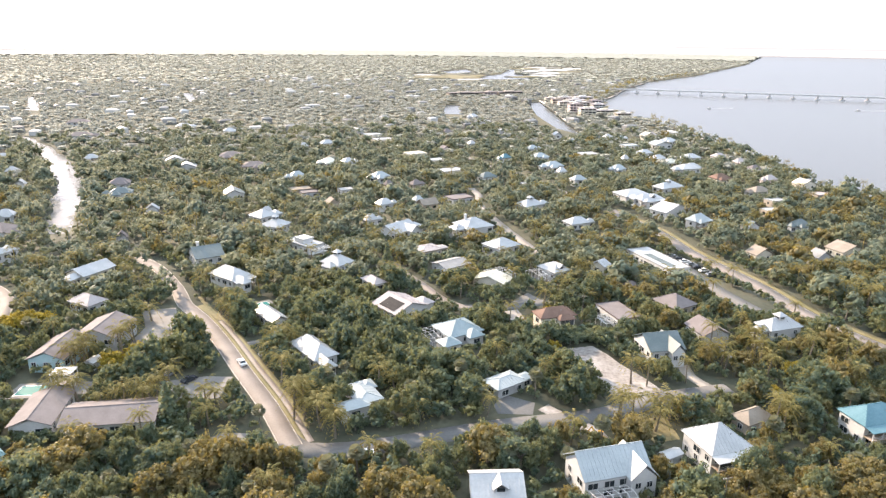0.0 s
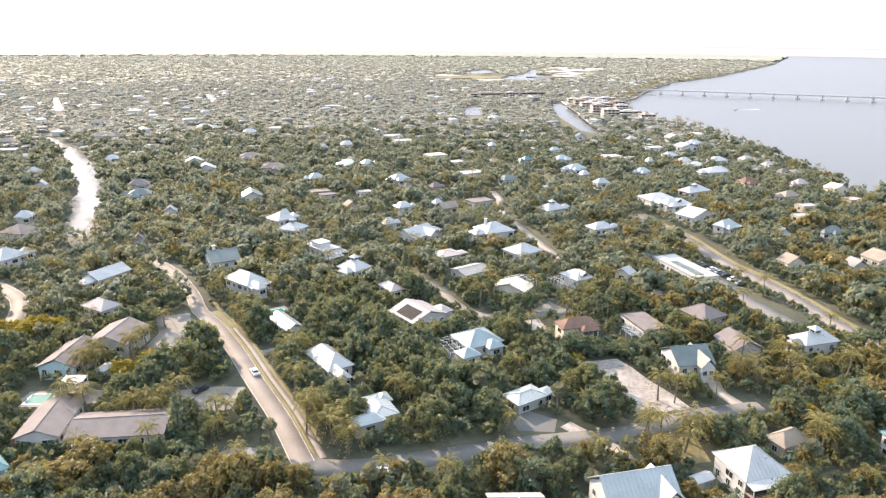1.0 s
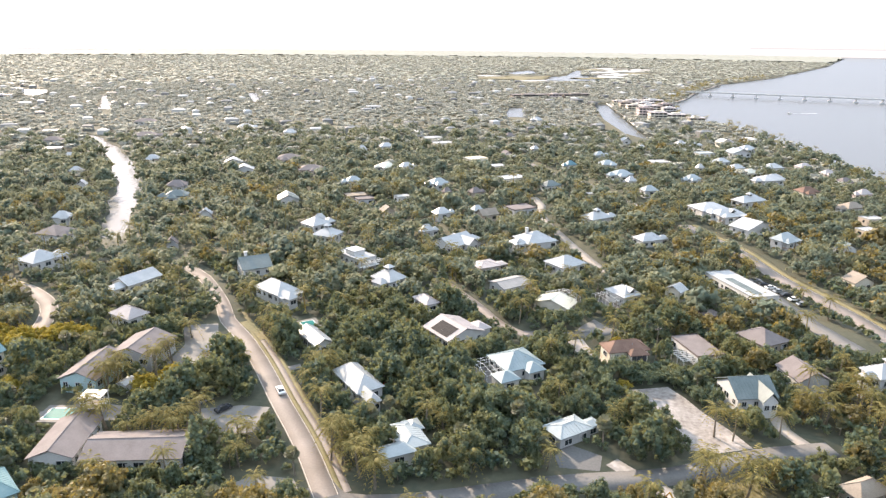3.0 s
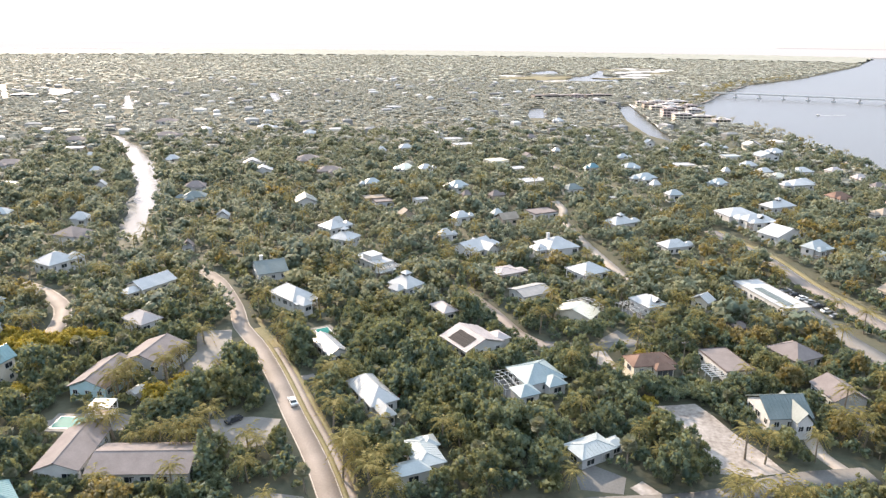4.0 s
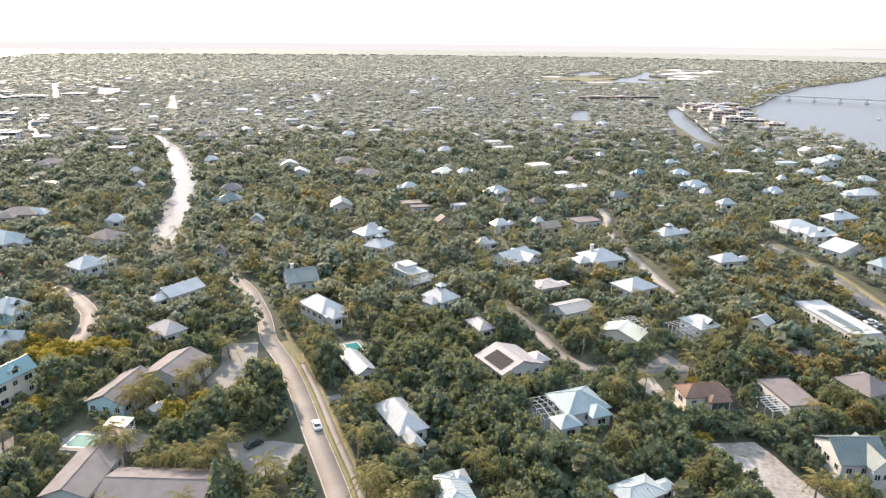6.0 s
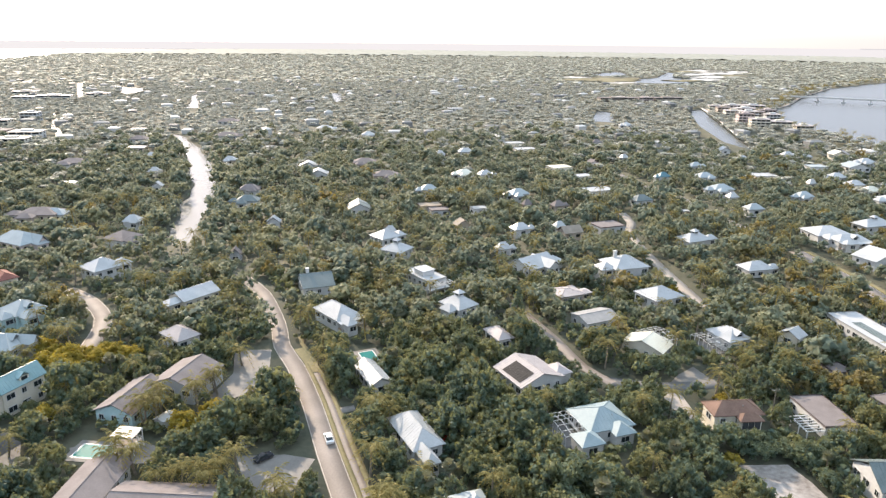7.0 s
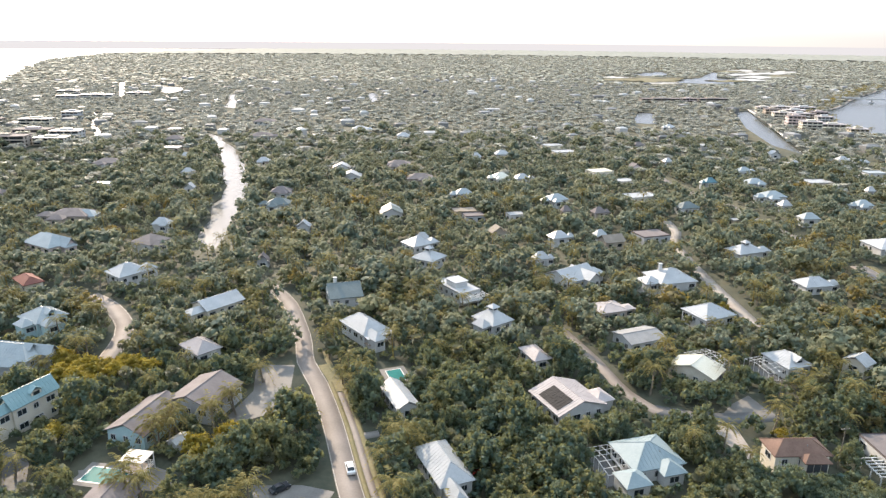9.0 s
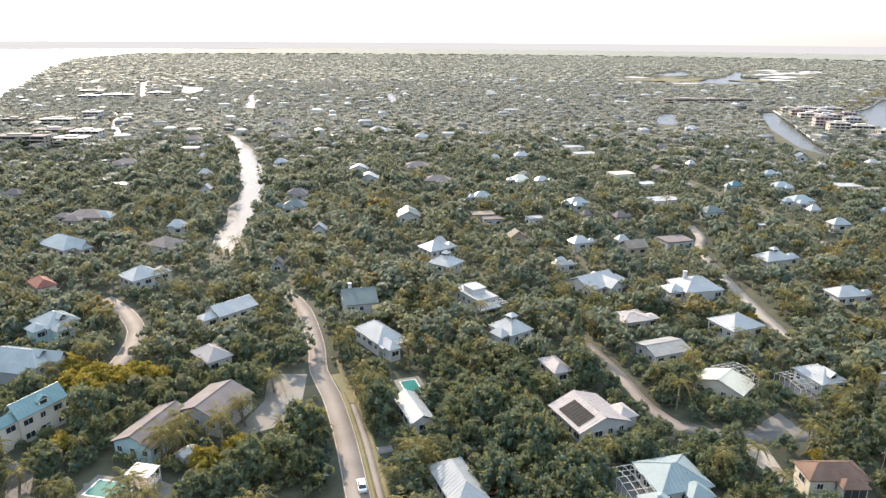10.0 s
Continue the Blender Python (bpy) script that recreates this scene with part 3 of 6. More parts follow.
    if cupola:
        c = part("cupola", box(-1.1, 1.1, -1.1, 1.1, eave + rise * 0.5, eave + rise + 0.7), wm, roof_ob)
        bm = bmesh.new()
        hip_solid(bm, 3.2, 3.2, eave + rise + 0.7, 1.1)
        part("cupola_roof", bm, rm, roof_ob)
        for t in range(4):
            share("window", WIN[1], roof_ob, pose(0, 0, 0, 0, 0, 90 * t) @ pose(0, -1.12, eave + rise + 0.15, 0, 0, 0) @ Matrix.Diagonal((1.3, 1, 0.6, 1)))
    if tower:
        part("tower", box(-a * 0.6, a * 0.6, -b * 0.35, b * 0.35, eave, eave + 1.9), wm, house_ob)
        part("tower_roof", box(-a * 0.66, a * 0.66, -b * 0.4, b * 0.4, eave + 1.9, eave + 2.15), rm, house_ob)
        part("balcony", box(-a, a, -b - 2.2, -b - 0.02, eave - 3.2, eave - 3.0), WHITE, house_ob)
    if dormer:
        bm = bmesh.new()
        gable_slabs(bm, d * 0.42, 3.4, eave + rise * 0.55, 1.3)
        bmesh.ops.rotate(bm, verts=bm.verts, matrix=Matrix.Rotation(radians(90), 3, 'Z'))
        bmesh.ops.translate(bm, verts=bm.verts, vec=(w * 0.05, -d * 0.21, 0))
        part("dormer_roof", bm, rm, roof_ob)
        part("dormer", box(w * 0.05 - 1.3, w * 0.05 + 1.3, -d * 0.37, -d * 0.06, eave + 0.1, eave + rise * 0.55), wm, roof_ob)
        share("window", WIN[1], roof_ob, pose(w * 0.05, -d * 0.37 - 0.02, eave + rise * 0.38) @ Matrix.Diagonal((1.4, 1, 0.7, 1)))
    if cross:  # a wing with a gable towards the front
        ww, dd = w * 0.42, d * 0.5
        px, py = w * (0.2 if cross is True else cross), -d * 0.42
        bm = bmesh.new()
        gable_slabs(bm, dd + d * 0.45, ww, eave + 0.05, rise * 0.8)
        bmesh.ops.rotate(bm, verts=bm.verts, matrix=Matrix.Rotation(radians(90), 3, 'Z'))
        bmesh.ops.translate(bm, verts=bm.verts, vec=(px, py + d * 0.2, 0))
        wing = part("wing_roof", bm, rm, roof_ob)
        h = eave + rise * 0.8 * (1 - 0.9 / ww) - 0.3
        bm = bmesh.new()
        hw, y0, y1 = ww / 2 - 0.45, py - dd / 2 + 0.15, -b + 0.3
        v = [bm.verts.new((px + q, yy, z)) for yy in (y0, y1) for q, z in ((-hw, 0), (hw, 0), (hw, eave - 0.15), (0, h), (-hw, eave - 0.15))]
        bm.faces.new(v[:5])
        bm.faces.new(v[5:][::-1])
        for i in range(5):
            j = (i + 1) % 5
            bm.faces.new((v[i], v[5 + i], v[5 + j], v[j]))
        bmesh.ops.recalc_face_normals(bm, faces=bm.faces)
        part("wing_wall", bm, wm, house_ob)
        for q in (-ww * 0.2, ww * 0.2):
            win = share("window", WIN[0], house_ob, pose(px + q, y0 - 0.02, eave - 1.7))
            share("pane", WIN[1], win, Matrix.Identity(4))
    for ax, ay, aw, ad, drop in wings:  # further wings at places of their own
        bm = bmesh.new()
        hip_solid(bm, aw, ad, eave - drop, min(rise, min(aw, ad) * 0.27))
        bmesh.ops.translate(bm, verts=bm.verts, vec=(ax, ay, 0))
        wing = part("wing_roof", bm, rm, roof_ob)
        part("wing_wall", box(ax - aw / 2 + 0.45, ax + aw / 2 - 0.45, ay - ad / 2 + 0.45, ay + ad / 2 - 0.45, 0, eave - drop - 0.21), wm, house_ob)
        win = share("window", WIN_WIDE[0], house_ob, pose(ax, ay - ad / 2 + 0.43, eave - drop - 1.6))
        share("pane", WIN_WIDE[1], win, Matrix.Identity(4))
        at = (house_ob.matrix_basis @ Vector((ax, ay, 0))).xy
        CLEAR_RECTS.append((*at, math.radians(rot), aw / 2, ad / 2))
        ROOF_TOPS.append((*at, math.radians(rot), aw / 2, ad / 2, eave - drop))
    for side in annex:  # lower hipped wings: f front, l left, r right
        aw, ad = w * 0.46, d * 0.52
        ax, ay = {"f": (-w * 0.18, -d / 2 - ad * 0.18), "l": (-w / 2 - aw * 0.2, -d * 0.1), "r": (w / 2 + aw * 0.2, -d * 0.12), "g": (w * 0.16, -d / 2 - (ad * 0.12 if roof == "brown" else -ad * 0.08))}[side]
        bm = bmesh.new()
        hip_solid(bm, aw, ad, eave - 0.35, rise * 0.62)
        bmesh.ops.translate(bm, verts=bm.verts, vec=(ax, ay, 0))
        part("wing_roof", bm, rm, roof_ob)
        part("wing_wall", box(ax - aw / 2 + 0.5, ax + aw / 2 - 0.5, ay - ad / 2 + 0.5, ay + ad / 2 - 0.5, 0, eave - 0.57), wm, house_ob)
        CLEAR_RECTS.append((*(house_ob.matrix_basis @ Vector((ax, ay, 0))).xy, math.radians(rot), aw / 2, ad / 2))
        ROOF_TOPS.append((*CLEAR_RECTS[-1], eave - 0.6))
        if side == "g" and roof == "brown":
            for k in range(3):
                cx = ax + (k - 1) * (aw - 1.4) / 3
                part("screen_panel", box(cx - aw / 6 + 0.3, cx + aw / 6 - 0.3, ay - ad / 2 + 0.42, ay - ad / 2 + 0.47, eave - 2.9, eave - 0.8), SCREEN, house_ob, "dark insect screen")
            continue
        win = share("window", WIN_WIDE[0], house_ob, pose(ax, ay - ad / 2 + 0.48, eave - 1.9))
        share("pane", WIN_WIDE[1], win, Matrix.Identity(4))
    if porch or screen:
        depth = 2.6
        fl = eave - 2.75
        part("porch_floor", box(-a, a, -b - depth, -b - 0.03, fl - 0.2, fl), WOOD, house_ob)
        bm = bmesh.new()
        v = [bm.verts.new(p) for p in ((-w / 2, -b - depth - 0.4, eave - 0.45), (w / 2, -b - depth - 0.4, eave - 0.45), (w / 2, -d / 2 + 0.25, eave - 0.03), (-w / 2, -d / 2 + 0.25, eave - 0.03))]
        f = bm.faces.new(v)
        ext = bmesh.ops.extrude_face_region(bm, geom=[f])
        bmesh.ops.translate(bm, verts=[g for g in ext["geom"] if isinstance(g, bmesh.types.BMVert)], vec=(0, 0, -0.14))
        bmesh.ops.recalc_face_normals(bm, faces=bm.faces)
        part("porch_roof", bm, rm, house_ob)
        n = max(3, int(2 * a / 2.8))
        post = mesh_of("porch_post", box(-0.09, 0.09, -0.09, 0.09, 0, eave - 0.45), WHITE)
        for k in range(n + 1):
            share("porch_post", post, house_ob, pose(-a + 0.1 + (2 * a - 0.2) * k / n, -b - depth + 0.1, 0))
        bm = bmesh.new()
        for z in (fl + 0.95, fl + 0.5, fl + 0.1):
            add_bar(bm, (-a, -b - depth + 0.1, z), (a, -b - depth + 0.1, z), 0.05)
        part("railing", bm, WHITE, house_ob)
        if screen:
            pw = (2 * a - 0.2) / n
            pan = mesh_of("screen_panel", box(-pw / 2 + 0.14, pw / 2 - 0.14, -0.02, 0.02, fl + 0.25, eave - 0.7), SCREEN)
            for k in range(n):
                share("screen_panel", pan, house_ob, pose(-a + 0.1 + pw * (k + 0.5), -b - depth + 0.14, 0))
    if solar and kind == "gy":  # two rows on the front slope
        slope = math.degrees(math.atan2(rise, d / 2))
        panel = mesh_of("solar_panel", box(-0.52, 0.52, -0.82, 0.82, 0.05, 0.11), SOLAR)
        for j in range(3):
            f = 0.24 + 0.21 * j
            for i in range(8):
                share("solar_panel", panel, roof_ob, pose((i - 3.5) * 1.1 + 0.6, -d / 2 * (1 - f), eave + rise * f, slope, 0, 0))
    if solar and kind == "flat":
        panel = mesh_of("solar_panel", box(-0.8, 0.8, -0.5, 0.5, 0.08, 0.14), ROOFS["slate"])
        for i in range(16):
            for j in range(2):
                share("solar_panel", panel, roof_ob, pose(-w * 0.16 + 1.7 * j, -d * 0.38 + 1.1 * i, eave + 0.02))
    if pergola:  # along the front, or beside the left wall
        m, span, half, mid = (pose(0, 0, 0, 0, 0, -90), 7.0, w / 2, d * 0.3) if pergola == "l" else (Matrix.Identity(4), w, d / 2, 0)
        slat = mesh_of("pergola_slat", box(-0.08, 0.08, -2.6, 2.6, -0.1, 0.1), WHITE)
        n = int(span / 1.1)
        for k in range(n + 1):
            share("pergola_slat", slat, house_ob, m @ pose(mid - span / 2 + span * k / n, -half - 2.7, eave - 0.6))
        for y0 in (-half - 4.8, -half - 2.6):
            share("pergola_beam", mesh_of("pergola_beam", box(mid - span / 2, mid + span / 2, y0, y0 + 0.2, eave - 0.93, eave - 0.71), WHITE), house_ob, m)
        for s in (-1, 0, 1):
            px = mid + s * span * 0.48
            share("pergola_post", mesh_of("pergola_post", box(px - 0.1, px + 0.1, -half - 4.8, -half - 4.6, 0, eave - 0.93), WHITE), house_ob, m)
        at = (house_ob.matrix_basis @ m @ Vector((mid, -half - 2.6, 0))).xy
        CLEAR_RECTS.append((*at, math.radians(rot - 90 if pergola == "l" else rot), span / 2, 2.6))
        ROOF_TOPS.append((*CLEAR_RECTS[-1], eave - 1.2))
    CLEAR_RECTS.append((x, y, math.radians(rot), w / 2, d / 2 + (2.0 if porch or screen else 0)))
    ROOF_TOPS.append((x, y, math.radians(rot), w / 2, d / 2, eave if not (porch or screen) else eave - 2.6))
    if cage:
        pool_cage(*(pose(x, y, 0, 0, 0, rot) @ Vector((-w / 2 - 3.0, 0.5, 0))).xy, rot, 5.7, d * 0.88, 3.9)
    return house_ob


def pool_cage(x, y, rot, w, d, h):
    """A screened cage of white aluminium bars over a pool deck."""
    c = new("pool_cage")
    c.matrix_basis = pose(x, y, 0, 0, 0, rot)
    tagged(c, "white aluminium pool cage with open bar grid", "pool cage", "pool cages")
    # deck colour takes on the dimming of screens that are not built
    part("deck", box(-w / 2, w / 2, -d / 2, d / 2, 0, 0.12), DARKENED_ASPHALT, c, "pool deck darkened in place of the cage's screens")
    n, m = max(3, int(w / 1.7)), max(4, int(d / 1.9))
    for k in range(n + 1):
        px = -w / 2 + w * k / n
        bm = bmesh.new()
        add_bar(bm, (px, -d / 2, h * 0.8), (px, 0, h), 0.07)
        add_bar(bm, (px, 0, h), (px, d / 2, h * 0.8), 0.07)
        add_bar(bm, (px, -d / 2, 0), (px, -d / 2, h * 0.8), 0.07)
        add_bar(bm, (px, d / 2, 0), (px, d / 2, h * 0.8), 0.07)
        part("rib", bm, WHITE, c)
    for k in range(m + 1):
        py = -d / 2 + d * k / m
        z = h * (0.8 + 0.2 * (1 - abs(py) / (d / 2)))
        part("purlin", bar((-w / 2, py, z), (w / 2, py, z), 0.06), WHITE, c)
        if 0 < k < m:
            for s in (-1, 1):
                part("post", bar((s * w / 2, py, 0), (s * w / 2, py, z), 0.06), WHITE, c)
    CLEAR_RECTS.append((x, y, math.radians(rot), w / 2, d / 2))
    ROOF_TOPS.append((x, y, math.radians(rot), w / 2, d / 2, h * 0.8))
    return c


house(56.4, 137.2, 20, 11.4, 11.1, 5.5, "hip", 4.2, "white", "white", screen=True)
house(29.5, 126.4, 18, 16.0, 10.4, 5.5, "gy", 4.0, "silver", "white", cross=0.31)
house(5.4, 118.8, 6, 11.2, 9.6, 4.7, "gy", 2.6, "white", "grey", dormer=True)
house(70.1, 151.7, 30, 9.2, 6.0, 3.2, "hip", 2.2, "tan", "tan")
house(97.8, 149.6, 17, 12.9, 8.6, 6.0, "hip", 3.0, "blue", "white", porch=True)
house(97.9, 203.8, 21, 12.9, 7.6, 6.0, "hip", 2.6, "white", "white", cupola=True, annex="l")
house(75.2, 202.5, 16, 10.0, 11.0, 4.5, "gx", 2.6, "pink", "grey")
house(56.8, 190.6, 14, 11.6, 12.0, 4.7, "gy", 3.4, "slate", "white", cross=True)
house(72.1, 228.4, 33, 11.3, 11.9, 3.4, "hip", 3.0, "pink", "tan")
house(78.2, 277.1, 22, 11.1, 29.3, 4.0, "flat", 0.4, "white", "white", solar=True)
house(50.2, 218.6, 20.5, 9.0, 15.0, 3.4, "flat", 0.4, "pink", "white", pergola="l")
house(-46.8, 180.3, 41, 8.2, 15.9, 4.3, "hip", 3.0, "white", "white", annex="f")
house(-28.4, 156.6, 32, 7.2, 11.4, 3.6, "hip", 1.1, "silver", "white", wings=((-4.6, -4.4, 8.4, 5.2, 0.15), (2.6, 3.6, 4.4, 5.0, 0.12)))
house(-4.7, 199.8, 34, 12.8, 12.0, 3.6, "hip", 2.8, "mist", "white", cage=True, annex="g", wings=((-7.9, -7.4, 6.4, 6.2, 0.2),))
house(9.1, 166.6, 39, 10.6, 7.2, 3.0, "hip", 1.1, "silver", "grey", annex="r")
house(27.3, 210.3, 20, 13.3, 7.3, 5.2, "hip", 2.2, "brown", "cream", annex="g")
house(-106.4, 143.2, 12, 10.4, 16.9, 3.6, "gx", 2.0, "pink", "white")
house(-88.3, 143.3, 11.5, 22.4, 12.0, 3.4, "gy", 1.8, "pink", "white")
# grey siding here puts the shade on a white wall into its colour
house(-114.6, 189.3, 0, 13.5, 14.8, 4.8, "gx", 2.6, "pink", "grey")
house(-121.4, 175.8, 3, 11.1, 16.6, 4.2, "gx", 2.4, "pink", "aqua")
house(-66.9, 205.4, 42, 6.4, 14.0, 3.8, "gx", 1.8, "white", "white")
house(-110.8, 262.7, 35, 12.2, 15.0, 6.5, "gy", 3.2, "slate", "white", chimney=True)
house(-92.2, 239.0, 56, 9.6, 15.0, 6.0, "hip", 3.2, "white", "white", porch=True, annex="f")
house(-74.4, 281.8, 52, 9.2, 17.0, 6.4, "flat", 0.6, "white", "white", tower=True, pergola=True)
house(-54.8, 257.2, 56, 9.5, 10.8, 6.0, "hip", 3.4, "white", "white", cupola=True, annex="l")
house(-106.6, 328.4, 55, 11.5, 11.0, 6.0, "hip", 3.2, "white", "white", annex="r")
house(-95.3, 310.9, 74, 11.0, 11.1, 6.0, "hip", 3.2, "white", "white", cupola=True)
house(-36.5, 309.7, 54, 17.1, 13.9, 5.5, "gy", 3.2, "white", "white", cross=True, annex="r")
house(-0.4, 315.2, 32, 15.8, 14.3, 7.0, "hip", 3.6, "white", "white", chimney=True, annex="l")
house(12.1, 284.9, 42, 13.5, 12.0, 6.5, "hip", 3.0, "white", "white")
house(-20.5, 286.7, 37, 11.1, 9.8, 3.2, "hip", 1.2, "blush", "tan", annex="r")
house(-9.2, 266.0, 40, 13.6, 10.6, 3.2, "gy", 1.3, "grey", "white")
house(7.5, 249.4, 67, 9.0, 13.9, 2.7, "gy", 2.4, "cream", "cream", annex="r")
house(32.1, 256.7, 36, 9.0, 10.9, 5.6, "hip", 2.4, "white", "white", dormer=True, cage=True)
house(-25.2, 219.2, -47, 14.4, 15.0, 3.3, "gy", 2.7, "blush", "white", solar=True, wings=((2.2, 8.2, 7.0, 6.0, 0.2),))
house(30.8, 368.0, 38, 14.2, 9.9, 5.0, "hip", 3, "white", "white", cupola=True, annex="r")
house(51.6, 331.7, 29, 12.5, 8.7, 5.0, "hip", 2.6, "white", "white", annex="r")
house(-37.8, 241.0, 40, 6.0, 10.0, 4.0, "hip", 1.6, "blush", "white")
house(-232.1, 241.2, 66, 7.3, 12.8, 3.6, "hip", 2, "red", "cream")
house(-257.4, 274.2, 78, 12.1, 19.8, 6.5, "hip", 4, "silver", "pink", cross=True)
house(-198.1, 254.9, 70, 12.8, 11.8, 6.5, "hip", 3.4, "white", "white", annex="r")
house(-217.9, 291.2, 83, 12.6, 12.5, 6.5, "hip", 3, "pink", "white")
house(-192.0, 211.1, 75, 10.8, 11.6, 6.5, "hip", 3, "silver", "aqua", annex="lf", dormer=True)
house(-178.2, 186.8, 98, 9.6, 19.5, 7.0, "hip", 3.0, "silver", "grey", dormer=True, cross=True, annex="l")
house(-151.6, 170.0, 84, 12.9, 6.0, 7.0, "gy", 3.2, "teal", "cream", dormer=True, annex="l")
house(-133.8, 213.2, 65, 8.2, 11.0, 4.0, "hip", 2.4, "blush", "white")
house(-150.7, 245.4, 68, 15.3, 10.7, 3.8, "gy", 2.4, "white", "cream", annex="l")
house(92.9, 395.6, 23, 18.6, 14.6, 6.0, "hip", 3.0, "white", "white")
house(119.8, 418.5, 32, 18.6, 10.2, 6.0, "hip", 2.8, "white", "white", cupola=True)
house(105.5, 360.2, 38, 21.6, 11.7, 6.0, "gx", 3.2, "white", "white")
house(113.3, 338.8, 40, 12.0, 7.0, 6.0, "hip", 2.8, "silver", "white", porch=True)
house(52.2, 265.3, 52, 6.0, 7.0, 4.5, "gy", 2, "white", "cream")
house(-107.9, 123.8, 53, 6.0, 11.4, 4.6, "hip", 2.6, "teal", "aqua")
house(60.5, 246.6, 27, 6.0, 6.0, 3.0, "flat", .4, "pink", "tan")
house(99.8, 384.5, 22, 16.4, 9.1, 6.0, "hip", 2.4, "white", "white", dormer=True, porch=True)
house(193, 544, 20, 11.1, 8.3, 5.0, "hip", 2.8, "blush", "white")
house(200, 519, 20, 9.8, 7.4, 5.0, "hip", 2.8, "blush", "tan")
house(200, 491, 20, 9.7, 7.3, 5.0, "hip", 2.8, "pink", "white")
house(196, 454, 20, 9.3, 7.0, 5.0, "hip", 2.8, "blush", "pink")
house(213, 439, 20, 11.2, 8.4, 5.0, "hip", 2.8, "blush", "pink")
house(176, 628, 20, 12.8, 9.6, 5.0, "hip", 2.8, "white", "white")
house(169, 663, 20, 10.2, 7.6, 5.0, "hip", 2.8, "blush", "white")
house(157, 495, 20, 12.6, 9.4, 5.0, "hip", 2.8, "white", "white")
house(208, 410, 20, 10.5, 7.9, 5.0, "flat", 0.5, "blush", "tan")
house(-384, 445, 20, 20.5, 13.1, 5.0, "hip", 2.8, "pink", "white")
house(-329, 382, 20, 11.8, 8.8, 6.0, "flat", 0.5, "white", "pink")
house(-234, 318, 20, 8.8, 6.6, 6.0, "hip", 2.8, "white", "white")
house(-283, 321, 20, 11.7, 8.7, 5.0, "hip", 2.8, "silver", "white")
house(-391, 521, 20, 14.3, 10.7, 4.0, "flat", 0.5, "white", "tan")
house(-463, 617, 20, 16.0, 12.0, 4.0, "flat", 0.5, "white", "tan")
house(-421, 562, 20, 15.9, 11.9, 4.0, "hip", 2.8, "pink", "white")
house(-308, 433, 20, 8.6, 6.5, 5.0, "hip", 2.8, "white", "white")
house(-276, 393, 20, 6.9, 5.2, 5.0, "gx", 2.8, "white", "white")
house(-349, 484, 20, 7.8, 5.8, 5.0, "hip", 2.8, "white", "white")
house(-417, 702, 20, 22.4, 13.4, 4.0, "hip", 2.8, "pink", "white")
house(-360, 606, 20, 21.6, 13.3, 4.0, "hip", 2.8, "pink", "white")
house(-287, 492, 20, 9.7, 7.3, 4.0, "hip", 2.8, "white", "tan")
house(-289, 558, 20, 8.8, 6.6, 4.0, "flat", 0.5, "white", "tan")
house(-169, 339, 21, 7.2, 5.4, 5.0, "gx", 2.8, "white", "white")
house(-217, 399, 20, 12.4, 9.3, 6.0, "hip", 2.8, "pink", "white")
house(-203, 373, 20, 12.9, 9.7, 6.0, "hip", 2.8, "slate", "white")
house(-220, 485, 20, 13.1, 9.8, 5.0, "gx", 2.8, "white", "white")
house(-201, 460, 20, 14.1, 10.6, 5.0, "gx", 2.8, "white", "white")
house(-296, 682, 20, 16.0, 12.0, 4.0, "hip", 2.8, "white", "white")
house(-187, 510, 21, 17.4, 13.0, 5.0, "hip", 2.8, "pink", "tan")
house(-236, 646, 20, 12.5, 9.4, 5.0, "hip", 2.8, "white", "white")
house(-158, 474, 22, 17.5, 12.8, 4.0, "hip", 2.8, "pink", "tan")
house(-142, 384, 24, 10.6, 8.0, 5.0, "gx", 2.8, "silver", "white")
house(-114, 426, 28, 10.4, 7.8, 7.0, "hip", 2.8, "silver", "grey")
house(-127, 579, 26, 12.4, 9.3, 5.0, "hip", 2.8, "white", "white")
house(-145, 567, 23, 8.3, 6.2, 4.0, "hip", 2.8, "white", "white")
house(-107, 490, 29, 11.8, 8.9, 5.0, "hip", 2.8, "cream", "white")
house(-93, 491, 32, 9.9, 7.5, 5.0, "hip", 2.8, "white", "white")
house(-97, 638, 31, 16.9, 12.0, 5.0, "flat", 0.5, "white", "cream")
house(-83, 608, 33, 18.2, 11.8, 5.0, "flat", 0.5, "white", "cream")
house(-47, 529, 38, 16.0, 11.5, 6.0, "flat", 0.5, "cream", "cream")
house(-29, 506, 38, 12.0, 9.0, 5.0, "flat", 0.5, "white", "cream")
house(-17, 460, 37, 18.4, 11.6, 6.0, "flat", 0.5, "white", "cream")
house(-62, 435, 37, 12.1, 9.1, 6.0, "hip", 2.8, "silver", "white")
house(-78, 401, 34, 8.7, 6.6, 4.0, "flat", 0.5, "white", "white")
house(-99, 394, 30, 10.7, 8.1, 3.5, "flat", 0.5, "pink", "grey")
house(-79, 365, 34, 8.4, 6.3, 4.0, "gx", 2.8, "tan", "tan")
house(-49, 359, 38, 9.2, 6.9, 6.0, "hip", 2.8, "white", "white")
house(-37, 420, 38, 7.6, 5.7, 4.0, "hip", 2.8, "pink", "tan")
house(-54, 417, 37, 5.4, 4.1, 4.0, "hip", 2.8, "pink", "tan")
house(-9, 386, 36, 14.7, 11.0, 4.0, "flat", 0.5, "pink", "grey")
house(-108, 339, 29, 6.6, 4.9, 5.0, "hip", 2.8, "white", "white")
house(-52, 328, 38, 7.4, 5.5, 5.0, "hip", 2.8, "white", "white")
house(-25, 557, 37, 9.0, 6.7, 5.0, "gx", 2.8, "pink", "pink")
